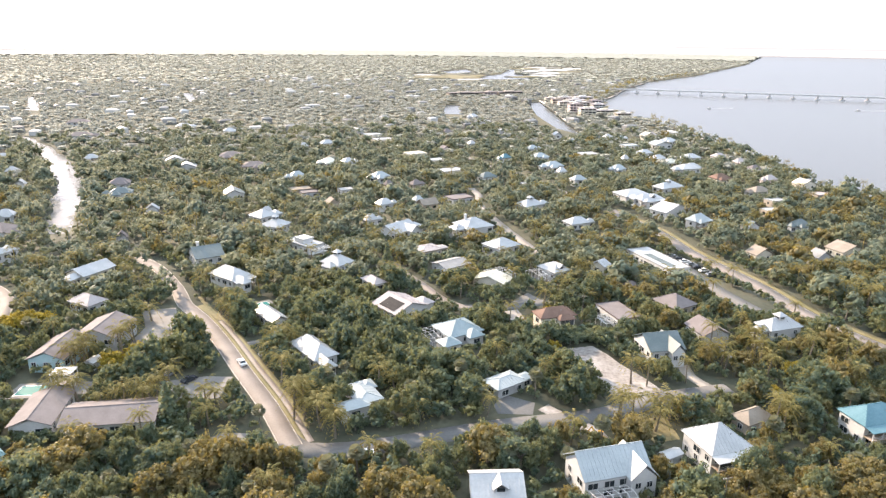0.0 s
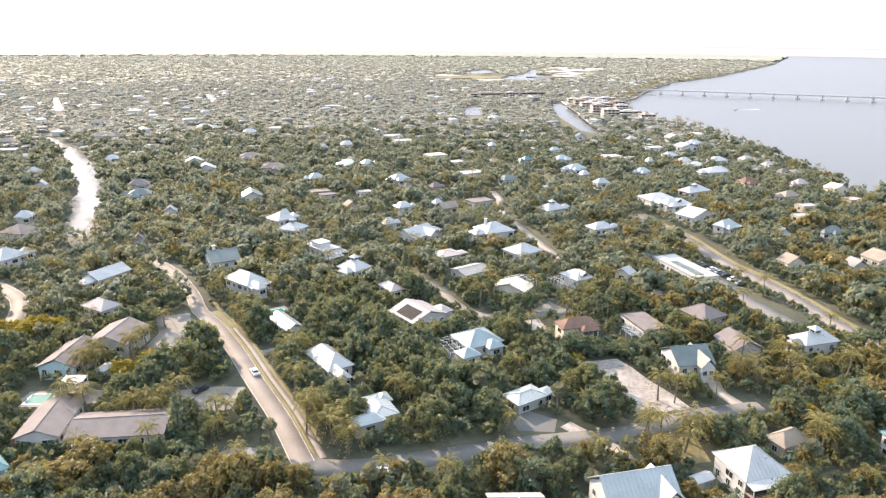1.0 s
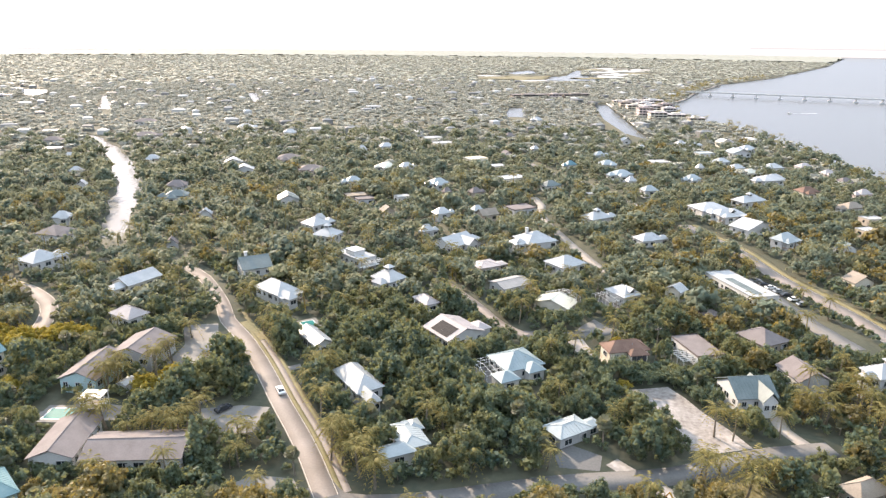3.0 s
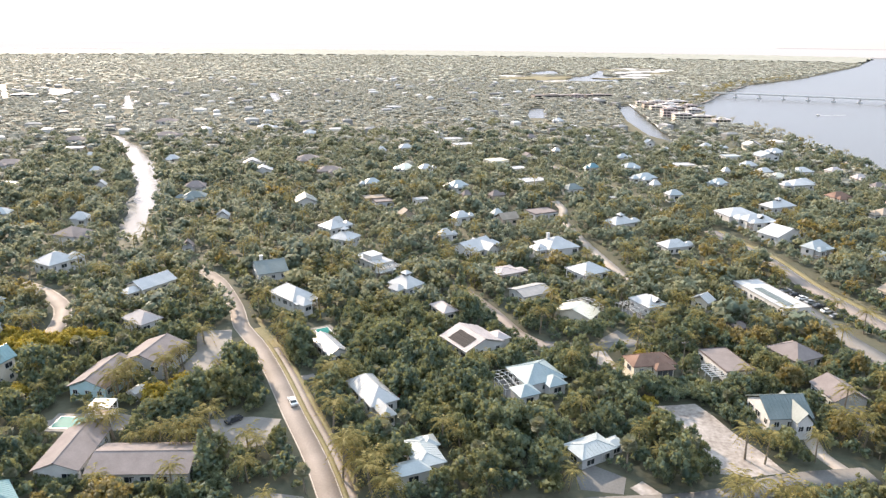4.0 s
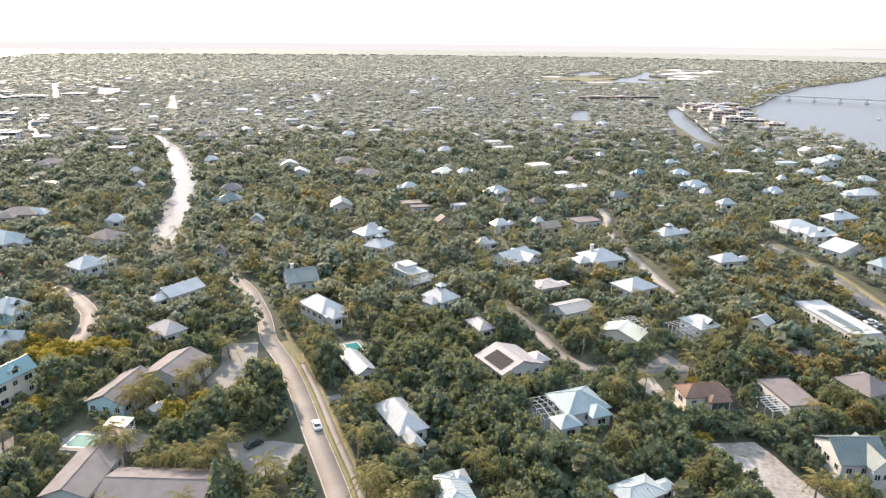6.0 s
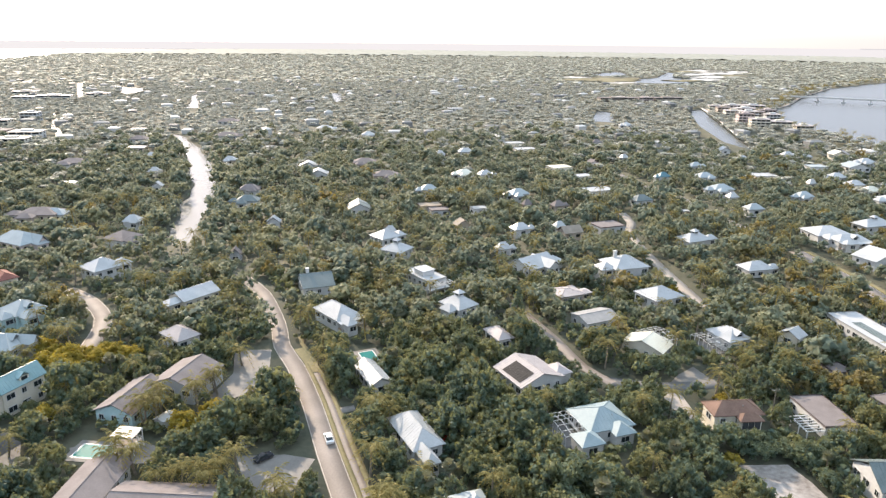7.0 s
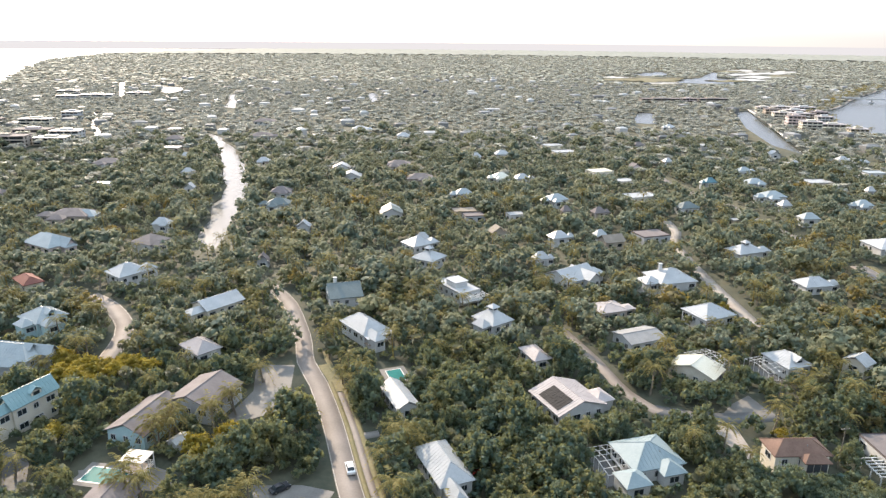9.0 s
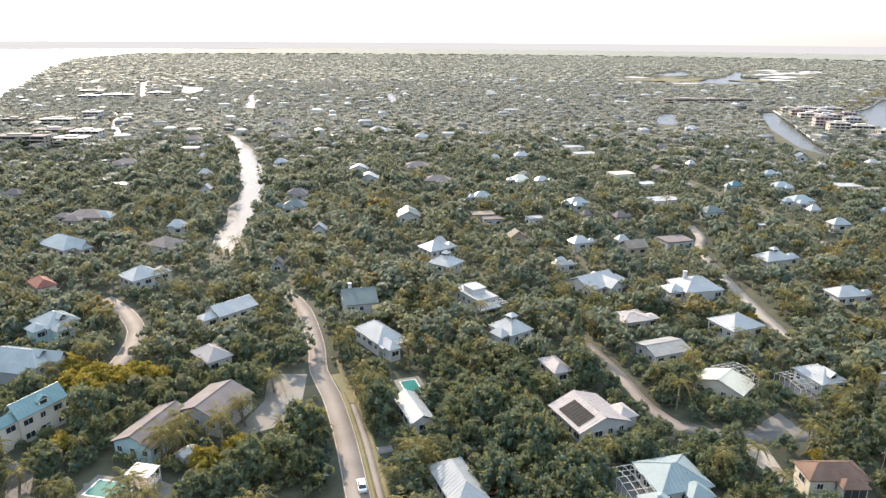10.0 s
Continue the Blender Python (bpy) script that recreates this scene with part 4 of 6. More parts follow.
house(-28, 672, 38, 9.6, 7.2, 4.0, "hip", 2.8, "pink", "white")
house(-3, 589, 34, 6.6, 4.9, 5.0, "hip", 2.8, "white", "white")
house(23, 515, 30, 8.5, 6.4, 6.0, "hip", 2.8, "blue", "white")
house(50, 523, 25, 12.4, 9.3, 6.0, "hip", 2.8, "silver", "white")
house(56, 486, 24, 13.8, 10.4, 6.0, "hip", 2.8, "silver", "white")
house(61, 472, 24, 6.5, 4.8, 4.0, "hip", 2.8, "white", "white")
house(67, 436, 23, 9.8, 7.3, 6.0, "hip", 2.8, "silver", "white")
house(32, 428, 28, 5.7, 4.3, 4.0, "flat", 0.5, "white", "tan")
house(91, 552, 21, 16.2, 12.1, 4.0, "flat", 0.5, "white", "tan")
house(48, 569, 25, 9.7, 7.3, 5.0, "hip", 2.8, "silver", "white")
house(78, 655, 22, 9.3, 7.0, 5.0, "gx", 2.8, "white", "white")
house(86, 610, 22, 8.6, 6.5, 5.0, "hip", 2.8, "white", "white")
house(123, 638, 20, 9.1, 6.8, 6.0, "hip", 2.8, "white", "white")
house(133, 639, 20, 11.4, 8.5, 5.0, "hip", 2.8, "white", "cream")
house(131, 583, 20, 14.4, 10.8, 7.0, "flat", 0.5, "silver", "white")
house(136, 549, 20, 11.5, 8.6, 6.0, "hip", 2.8, "white", "white")
house(164, 656, 20, 12.6, 9.4, 6.0, "gx", 2.8, "cream", "cream")
house(157, 585, 20, 17.2, 12.9, 8.0, "gx", 2.8, "silver", "white")
house(142, 530, 20, 11.1, 8.3, 5.0, "hip", 2.8, "white", "white")
house(146, 512, 20, 10.6, 8.0, 5.0, "hip", 2.8, "cream", "white")
house(151, 485, 20, 16.5, 12.4, 6.0, "hip", 2.8, "white", "white")
house(102, 483, 21, 10.0, 7.5, 5.0, "hip", 2.8, "silver", "white")
house(117, 531, 20, 5.6, 4.2, 4.0, "hip", 2.8, "white", "white")
house(169, 538, 20, 14.1, 10.6, 5.0, "hip", 2.8, "white", "white")
house(166, 460, 20, 12.5, 9.3, 4.0, "hip", 2.8, "brown", "cream")
house(-215, 900, 20, 19.6, 13.5, 6.0, "flat", 0.5, "white", "white")
house(-3, 788, 35, 10.5, 7.8, 7.0, "hip", 2.8, "white", "white")
house(-318, 961, 20, 22.8, 13.6, 5.0, "flat", 0.5, "white", "white")
house(174, 416, 20, 12.1, 9.1, 5.0, "hip", 2.8, "tan", "white")
house(176, 395, 20, 10.1, 7.6, 4.0, "flat", 0.5, "white", "tan")
house(163, 336, 20, 8.6, 6.5, 5.0, "hip", 2.8, "slate", "white")
house(137, 331, 20, 8.5, 6.4, 5.0, "gx", 2.8, "slate", "white")
house(165, 295, 20, 14.1, 10.5, 5.0, "gx", 2.8, "tan", "cream")
house(150, 286, 20, 8.5, 6.3, 4.0, "gx", 2.8, "grey", "grey")
house(124, 286, 20, 9.7, 7.3, 5.0, "gx", 2.8, "tan", "cream")
house(208, 431, 20, 12.5, 9.4, 7.0, "gx", 2.8, "cream", "cream")
house(163, 370, 20, 8.7, 6.5, 4.0, "flat", 0.5, "white", "tan")
house(-106, 400, 29, 12.4, 9.3, 4.0, "flat", 0.5, "tan", "tan")
house(-370, 343, 20, 10.9, 8.2, 5.0, "hip", 2.8, "pink", "white")
house(-295, 324, 20, 20.1, 13.8, 4.0, "hip", 2.8, "pink", "tan")
house(-162, 292, 22, 5.6, 4.2, 3.4, "gx", 2.8, "pink", "grey")
house(-138, 375, 24, 12.3, 9.2, 6.0, "gx", 2.8, "slate", "white")
house(-26, 368, 37, 10.7, 8.0, 4.0, "gy", 2.8, "tan", "tan")
house(-32, 375, 38, 6.6, 5.0, 4.0, "hip", 2.8, "silver", "white")
house(8, 440, 32, 11.8, 8.9, 6.0, "hip", 2.8, "slate", "white")


# ---- trees ----
def kites(rng, centres, normals, size, shake=0.55):
    """Small tilted leaf clumps, a triangle each."""
    n = len(centres)
    nr = normals + rng.normal(0, shake, (n, 3))
    nr /= np.linalg.norm(nr, axis=1)[:, None]
    u = np.cross(nr, rng.normal(0, 1, (n, 3)))
    u /= np.linalg.norm(u, axis=1)[:, None] + 1e-9
    v = np.cross(nr, u)
    s = (size * rng.uniform(0.6, 1.3, n))[:, None]
    fold = nr * s * rng.uniform(-0.25, 0.05, n)[:, None]
    p = np.stack([centres + u * s * 0.75 + fold, centres - u * s * 0.4 + v * s * 0.55, centres - u * s * 0.4 - v * s * 0.55], 1).reshape(-1, 3)
    return p, np.arange(3 * n).reshape(-1, 3)


def low_ball(sub):
    bm = bmesh.new()
    bmesh.ops.create_icosphere(bm, subdivisions=sub, radius=1)
    v = np.array([x.co[:] for x in bm.verts])
    f = np.array([[x.index for x in q.verts] for q in bm.faces])
    bm.free()
    return v, f


BALL = low_ball(1)
KNOB = np.array([(1, 0, 0), (-1, 0, 0), (0, 1, 0), (0, -1, 0), (0, 0, 1), (0, 0, -1)], float), np.array([(0, 2, 4), (2, 1, 4), (1, 3, 4), (3, 0, 4), (2, 0, 5), (1, 2, 5), (3, 1, 5), (0, 3, 5)])


def join(pieces):
    v, t, n = [], [], 0
    for a, b in pieces:
        v.append(a)
        t.append(b + n)
        n += len(a)
    return np.vstack(v), np.vstack(t)


def crown_shape(seed, lobes, leaves, size, spread=0.62, shake=0.26):
    """A crown about one unit in radius, standing from z=0.3 to z=1.7, made of lobes clad in leaf clumps."""
    rng = np.random.RandomState(seed)
    out = []
    near = lobes > 12
    lean = rng.normal(0, 0.12, 2)
    for k in range(lobes):
        a, r = k * 2.4 + rng.uniform(-0.5, 0.5), spread * math.sqrt((k + 0.3) / lobes)
        z = 1.12 - 0.45 * (r / spread) ** 2 + rng.uniform(-0.16, 0.2)
        c = np.array([r * math.cos(a), r * math.sin(a), z])
        rad, tall = rng.uniform(0.27, 0.44) * (1.15 if lobes < 7 else 1), 0.9
        if near:  # uneven upright tufts, some standing out at the top, some hanging low at the sides
            rad, tall = rng.uniform(0.12, 0.25), rng.uniform(0.95, 1.5)
            c = c * (1.22, 1.22, 1) + rng.normal(0, 0.08, 3) + (lean[0] * z, lean[1] * z, 0.22 - 0.5 * rad)
            if r > 0.55 * spread and rng.rand() < 0.45:
                c[2] -= rng.uniform(0.15, 0.55)
        core = KNOB if lobes < 22 else BALL
        ball = core[0] * rad * (0.62 if near else 0.8) * [1, 1, tall * 0.95] + rng.normal(0, 0.03, core[0].shape)
        out.append((ball + c, core[1]))
        d = rng.normal(0, 1, (leaves, 3))
        d[:, 2] = np.abs(d[:, 2]) * 1.1 - 0.45
        d /= np.linalg.norm(d, axis=1)[:, None]
        reach = rng.uniform(0.62, 1.25, leaves) if near else rng.uniform(0.8, 1.12, leaves)
        out.append(kites(rng, c + d * rad * reach[:, None] * [1, 1, tall], d, size, 0.5 if near else shake))
    return join(out)


def trunk_bm(seed, h, r):
    rng = random.Random(seed)
    bm = bmesh.new()
    add_taper(bm, (0, 0, 0), (rng.uniform(-0.2, 0.2), rng.uniform(-0.2, 0.2), h), r, r * 0.6)
    for k in range(4):
        a = k * 1.6 + rng.uniform(0, 0.7)
        add_taper(bm, (0, 0, h * 0.75), (1.5 * math.cos(a), 1.5 * math.sin(a), h + 1.4), r * 0.5, r * 0.2)
    return bm


def add_taper(bm, a, b, r0, r1, sides=6):
    a, b = Vector(a), Vector(b)
    q = (b - a).to_track_quat("Z", "Y")
    rings = [[bm.verts.new(e + q @ Vector((r * math.cos(k * math.tau / sides), r * math.sin(k * math.tau / sides), 0))) for k in range(sides)] for e, r in ((a, r0), (b, r1))]
    for k in range(sides):
        bm.faces.new((rings[0][k], rings[0][(k + 1) % sides], rings[1][(k + 1) % sides], rings[1][k]))
    bm.faces.new(rings[1])


def palm_shape(seed, h):
    """Fronds of a palm whose crown sits at height h: an arching rib with drooping leaflets on both sides."""
    rng = np.random.RandomState(seed)
    pts, tris, base = [], [], 0
    for k in range(20):
        a = k * 2.4 + rng.uniform(-0.25, 0.25)
        up = 1.7 - 1.9 * k / 20 + rng.uniform(-0.2, 0.2)
        out, side = np.array([math.cos(a), math.sin(a), 0]), np.array([-math.sin(a), math.cos(a), 0])
        length = rng.uniform(2.5, 3.4)
        for j in range(9):
            t = (j + 0.9) / 9
            q = out * length * t * (1 - 0.12 * t) + np.array([0, 0, h + length * (up * t - 1.3 * t * t)])
            w = 0.55 * math.sin(math.pi * (0.15 + 0.8 * t))
            for s in (-1, 1):
                tip = q + side * s * w + out * 0.42 + np.array([0, 0, -rng.uniform(0.3, 0.75) * w])
                pts += [q - out * 0.13, q + out * 0.13, tip]
                tris.append((base, base + 1, base + 2))
                base += 3
    return np.array(pts), np.array(tris)


def fan_palm_shape(seed, h):
    """The round head of a cabbage palm: stiff folded fans on stalks in all directions."""
    rng = np.random.RandomState(seed)
    pts, tris = [], []
    for k in range(34):
        z = 0.95 - 1.45 * (k + 0.5) / 34
        a = k * 2.4 + rng.uniform(-0.3, 0.3)
        d = np.array([math.cos(a) * math.sqrt(1 - z * z), math.sin(a) * math.sqrt(1 - z * z), z])
        side = np.cross(d, (0.1, 0.2, 1.0))
        side /= np.linalg.norm(side)
        lift = np.cross(side, d)
        root = np.array([0, 0, h]) + d * rng.uniform(0.45, 0.75)
        size = rng.uniform(0.8, 1.15)
        for j in range(5):
            b = (j - 2) * 0.5
            tip = root + (d * math.cos(b) + side * math.sin(b)) * size - lift * 0.12 * (j % 2) - np.array([0, 0, 0.16 * size])
            w = side * math.cos(b) - d * math.sin(b)
            n = len(pts)
            pts += [root, tip - w * 0.2 * size, tip + w * 0.2 * size]
            tris.append((n, n + 1, n + 2))
    return np.array(pts), np.array(tris)


def palm_trunk(seed, h):
    rng = random.Random(seed)
    bm = bmesh.new()
    lean = (rng.uniform(-0.5, 0.5), rng.uniform(-0.5, 0.5))
    p = [(lean[0] * (1 - t) ** 2, lean[1] * (1 - t) ** 2, h * t) for t in (0, 0.33, 0.66, 1)]
    for i in range(3):
        add_taper(bm, p[i], p[i + 1], 0.2 - 0.03 * i, 0.17 - 0.03 * i)
    return bm


def palm_whole(seed, h):
    bm = palm_trunk(seed, h)
    bmesh.ops.triangulate(bm, faces=bm.faces)
    bm.verts.index_update()
    v, f = np.array([x.co[:] for x in bm.verts]), np.array([[x.index for x in q.verts] for q in bm.faces])
    bm.free()
    return join([(v, f), palm_shape(seed + 30, h)])


def free_of(xy, margin):
    """Which places are clear of houses, roads, lots and water, by margin (a number a place)."""
    ok = inside(np.array(LAND, float), xy)
    out = xy - (0, 40)
    dist_all = np.linalg.norm(out, axis=1)
    out = out / dist_all[:, None]
    for p in PONDS:  # only low growth stands on the near banks
        q = np.array(p, float)
        for s in (-4, 0, 9, 18, 27, 36):
            ok &= ~inside(q, xy + out * s * np.clip(dist_all / 400, 0.5, 2.5)[:, None])
    for p in CLEAR_POLYS:
        grown = p.mean(0) + (p - p.mean(0)) * (1 + 1.5 / np.abs(p - p.mean(0)).mean())
        ok &= ~inside(grown, xy)
    for x, y, r, hw, hd in CLEAR_RECTS:
        d = xy - (x, y)
        u, v = d[:, 0] * math.cos(r) + d[:, 1] * math.sin(r), -d[:, 0] * math.sin(r) + d[:, 1] * math.cos(r)
        ok &= ~((np.abs(u) < hw + margin) & (np.abs(v) < hd + margin))
    for line, half, sight in CLEAR_LINES:
        lo, hi = line.min(0) - half - 24, line.max(0) + half + 24
        near = np.where(((xy > lo) & (xy < hi)).all(1))[0]
        if len(near):
            dist = np.full(len(near), 1e9)
            for a, b in zip(line, line[1:]):
                ab = b - a
                t = np.clip(((xy[near] - a) @ ab) / (ab @ ab + 1e-9), 0, 1)
                dist = np.minimum(dist, np.linalg.norm(xy[near] - a - t[:, None] * ab, axis=1))
            ok[near[dist < half + margin[near] * 0.55]] = False
    return ok


def line_gap(xy, line):
    """How far each place lies from a line."""
    gap = np.full(len(xy), 1e9)
    for a, b in zip(line, line[1:]):
        ab = b - a
        t = np.clip(((xy - a) @ ab) / (ab @ ab + 1e-9), 0, 1)
        gap = np.minimum(gap, np.linalg.norm(xy - a - t[:, None] * ab, axis=1))
    return gap


def headroom(xy):
    """How tall growth may be so that the roofs, lanes and lots behind it stay open to the air above the flight."""
    out = xy - (-2, 20)
    far = np.linalg.norm(out, axis=1)
    out /= far[:, None]
    slope = 91 / far
    cap = np.full(len(xy), 99.0)
    for x, y, r, hw, hd, eave in ROOF_TOPS:
        near = np.where(np.hypot(xy[:, 0] - x, xy[:, 1] - y) < 24 + hw + hd)[0]
        for s in (0.5, 2, 4, 6, 9, 12, 16, 20):
            d = xy[near] + out[near] * s - (x, y)
            u, v = d[:, 0] * math.cos(r) + d[:, 1] * math.sin(r), -d[:, 0] * math.sin(r) + d[:, 1] * math.cos(r)
            hit = (np.abs(u) < hw + 0.8) & (np.abs(v) < hd + 0.8)
            cap[near[hit]] = np.minimum(cap[near[hit]], eave - 0.3 + slope[near[hit]] * max(0, s - 2.2))
    for line, half, sight in CLEAR_LINES:
        if sight:
            lo, hi = line.min(0) - half - 30, line.max(0) + half + 30
            near = np.where(((xy > lo) & (xy < hi)).all(1))[0]
            for s in (3, 6, 9, 12):
                hit = line_gap(xy[near] + out[near] * s, line) < half * 0.45
                cap[near[hit]] = np.minimum(cap[near[hit]], slope[near[hit]] * max(0, s - 1.5) + 0.7)
    for p in CLEAR_POLYS:
        for s in (2, 4, 7, 10):
            hit = inside(p, xy + out * s)
            cap[hit] = np.minimum(cap[hit], slope[hit] * s + 0.8)
    return cap


def fitted(xy, scale, squash, least):
    """Sizes of growth kept under the headroom; what would be smaller than least is left out."""
    size = np.minimum(scale, headroom(xy) / (1.62 * squash))
    keep = size > least
    return xy[keep], size[keep], squash[keep]


def scatter(r0, r1, step, seed, a0=-36, a1=57):
    """Places on a shaken grid between two distances from the start of the flight, within the wedge that it looks over."""
    rng = np.random.RandomState(seed)
    g = np.arange(-r1, r1, step)
    xy = np.stack(np.meshgrid(g, g), -1).reshape(-1, 2)
    xy = xy + rng.uniform(-0.45, 0.45, xy.shape) * step
    r, ang = np.hypot(xy[:, 0], xy[:, 1] + 15), np.degrees(np.arctan2(-xy[:, 0], xy[:, 1] + 15))
    return xy[(r > r0) & (r <= r1) & (ang > a0) & (ang < a1)], rng


def planted(shape, xy, scale, turn, squash):
    """Many copies of one shape as one array."""
    v, t = shape
    c, s = np.cos(turn)[:, None], np.sin(turn)[:, None]
    x = (v[None, :, 0] * c - v[None, :, 1] * s) * scale[:, None] + xy[:, 0:1]
    y = (v[None, :, 0] * s + v[None, :, 1] * c) * scale[:, None] + xy[:, 1:2]
    z = v[None, :, 2] * (scale * squash)[:, None] + 0 * x
    n = len(xy)
    return np.stack([x, y, z], -1).reshape(-1, 3), (t[None] + (np.arange(n) * len(v))[:, None, None]).reshape(-1, 3)


def wood(name, places, scale, squash, shapes, rng, mat, label):
    pick = rng.randint(len(shapes), size=len(places))
    turn = rng.uniform(0, 6.28, len(places))
    parts = [planted(sh, places[pick == k], scale[pick == k], turn[pick == k], squash[pick == k]) for k, sh in enumerate(shapes) if (pick == k).any()]
    return tagged(new(name, arrays_mesh(name, *join(parts), mat)), label, "trees", kind="stuff")


NEAR_SHAPES = [crown_shape(s, 38 + 2 * s, 46, 0.078) for s in range(6)]
BACK_SHAPES = [crown_shape(80 + s, 26 + s, 30, 0.105) for s in range(5)]
MID_SHAPES = [crown_shape(20 + s, 16, 10, 0.165) for s in range(4)] + [crown_shape(24 + s, 9, 13, 0.22) for s in range(3)]
LOW_SHAPES = [crown_shape(60 + s, 4, 10, 0.36, 0.55) for s in range(3)]
BUSH_SHAPES = [crown_shape(64 + s, 1, 14, 0.5, 0.2) for s in range(3)]
FARTHEST_SHAPES = [crown_shape(70 + s, 1, 5, 0.7, 0.2, 0.12) for s in range(3)]
FAR_SHAPES = [crown_shape(40 + s, 2, 9, 0.5, 0.4, 0.12) for s in range(4)]


def tree_proto(seed, mat, label):
    t = new("tree")
    v, f = NEAR_SHAPES[seed % 6]
    crown = new("crown", arrays_mesh("crown", v * 3.6, f, mat))
    crown.parent = t
    part("trunk", trunk_bm(seed, 2.6, 0.22), BARK, t)
    return tagged(t, label, "tree", "broadleaf trees between the houses")


def palm_proto(seed, h):
    t = new("palm_tree")
    f = new("fronds", arrays_mesh("fronds", *palm_shape(seed, h), PALM_LEAF))
    f.parent = t
    part("trunk", palm_trunk(seed, h), BARK, t)
    return tagged(t, "tall palm tree with arching sunlit fronds", "palm tree", "palms between the houses")




def fan_palm_proto(seed, h):
    t = new("fan_palm")
    f = new("fronds", arrays_mesh("fronds", *fan_palm_shape(seed, h), FAN_LEAF))
    f.parent = t
    part("trunk", palm_trunk(seed + 7, h), BARK, t)
    return tagged(t, "cabbage palm with a round head of silvery fans", "palm tree", "cabbage palms between the houses")


# ---- bridge, waterfront flats and the far town ----
def causeway():
    a, b = Vector((*(272, 1275), 0)), Vector((*(663, 1151), 0))
    run = (b - a).normalized()
    c = new("bridge")
    c.matrix_basis = Matrix.Translation(a) @ pose(0, 0, 0, 0, 0, math.degrees(math.atan2(run.y, run.x)))
    tagged(c, "long low concrete causeway bridge on piers", "bridge")
    length = 900
    part("deck", box(-30, length, -5, 5, 4.9, 5.6), CONCRETE, c)
    for s in (-1, 1):
        part("parapet", box(-30, length, s * 4.8 - 0.2, s * 4.8 + 0.2, 5.6, 6.7), WHITE, c)
    cap = mesh_of("pier_cap", box(-1.0, 1.0, -4.6, 4.6, 3.8, 4.9), CONCRETE)
    col = mesh_of("pier", box(-0.7, 0.7, -0.9, 0.9, -2.0, 3.8), CONCRETE)
    foot = mesh_of("pier_footing", box(-3.2, 3.2, -6.0, 6.0, -2.0, 0.8), WHITE)
    for k in range(24):
        x = 20 + 36.5 * k
        p = share("pier_cap", cap, c, pose(x, 0, 0))
        for s in (-1, 1):
            share("pier", col, p, pose(0, s * 3.0, 0))
        share("pier_footing", foot, p, Matrix.Identity(4))


causeway()


def apartment_block(x, y, rot, w, d, floors, wall="white"):
    """A block of flats with a balcony along each storey."""
    b = new("apartment_building")
    b.matrix_basis = pose(x, y, 0, 0, 0, rot)
    tagged(b, f"{wall} waterfront apartment building with balconies on each storey", "building", "waterfront apartment buildings")
    h = 3.1 * floors
    part("wall", box(-w / 2, w / 2, -d / 2, d / 2, 0, h), WALLS[wall], b)
    part("roof", box(-w / 2 - 0.6, w / 2 + 0.6, -d / 2 - 1.4, d / 2 + 0.6, h, h + 0.5), ROOFS["pink"] if wall in ("tan", "pink") else ROOFS["blush"], b, "flat pale roof")
    part("plant_room", box(-w / 5, w / 5, -d / 5, d / 5, h + 0.5, h + 2.0), WALLS[wall], b)
    slab = mesh_of("balcony", box(-w / 2, w / 2, -d / 2 - 1.5, -d / 2 - 0.02, -0.12, 0.9), WALLS[wall])
    dark = mesh_of("window", box(-w / 2 / 4 + 0.5, w / 2 / 4 - 0.5, -0.1, 0.05, 1.0, 2.7), GLASS)
    side = mesh_of("window", box(-1.0, 1.0, -0.1, 0.05, 1.0, 2.5), GLASS)
    for k in range(floors):
        if k:
            share("balcony", slab, b, pose(0, 0, 3.1 * k))
        for i in range(4):
            share("window", dark, b, pose(-w / 2 + w * (i + 0.5) / 4, -d / 2, 3.1 * k))
        for s, t in ((-1, 270), (1, 90)):
            for q in (-0.25, 0.25):
                share("window", side, b, pose(s * w / 2, q * d, 3.1 * k, 0, 0, t))
    CLEAR_RECTS.append((x, y, math.radians(rot), w / 2, d / 2 + 1))
    return b


apartment_block(140, 872, 8, 20, 13, 3, "cream")
apartment_block(163, 884, 8, 24, 13, 2, "cream")
apartment_block(128, 893, 8, 17, 13, 4, "pink")
apartment_block(136, 925, 8, 20, 13, 4)
apartment_block(125, 962, 8, 22, 13, 3, "cream")
apartment_block(150, 955, 8, 18, 13, 3, "tan")
apartment_block(163, 930, 8, 16, 12, 3)
apartment_block(118, 1000, 8, 18, 13, 3, "tan")
apartment_block(143, 1000, 8, 24, 14, 3)
apartment_block(167, 985, 8, 18, 13, 3, "pink")
apartment_block(160, 1045, 8, 26, 14, 3)
apartment_block(114, 1060, 8, 16, 12, 2, "cream")
apartment_block(138, 1075, 8, 22, 13, 2)
apartment_block(180, 850, 12, 18, 11, 2, "cream")
apartment_block(-678, 598, 23, 20, 14, 2, "tan")
apartment_block(-637, 615, 23, 31, 14, 2, "cream")
apartment_block(-634, 659, 23, 17, 14, 3, "grey")
apartment_block(-572, 552, 22, 32, 14, 2, "pink")
apartment_block(-543, 492, 22, 47, 14, 3, "tan")
apartment_block(-513, 517, 22, 26, 14, 2, "cream")
apartment_block(-535, 555, 22, 26, 14, 2, "white")
apartment_block(-18, 1138, 24, 59, 14, 2, "tan")
apartment_block(22, 1156, 24, 23, 14, 2, "pink")
apartment_block(56, 1170, 24, 45, 14, 2, "tan")
apartment_block(-828, 841, 24, 27, 14, 2, "white")
apartment_block(-804, 871, 24, 46, 14, 2, "white")
apartment_block(-899, 915, 24, 34, 14, 2, "cream")
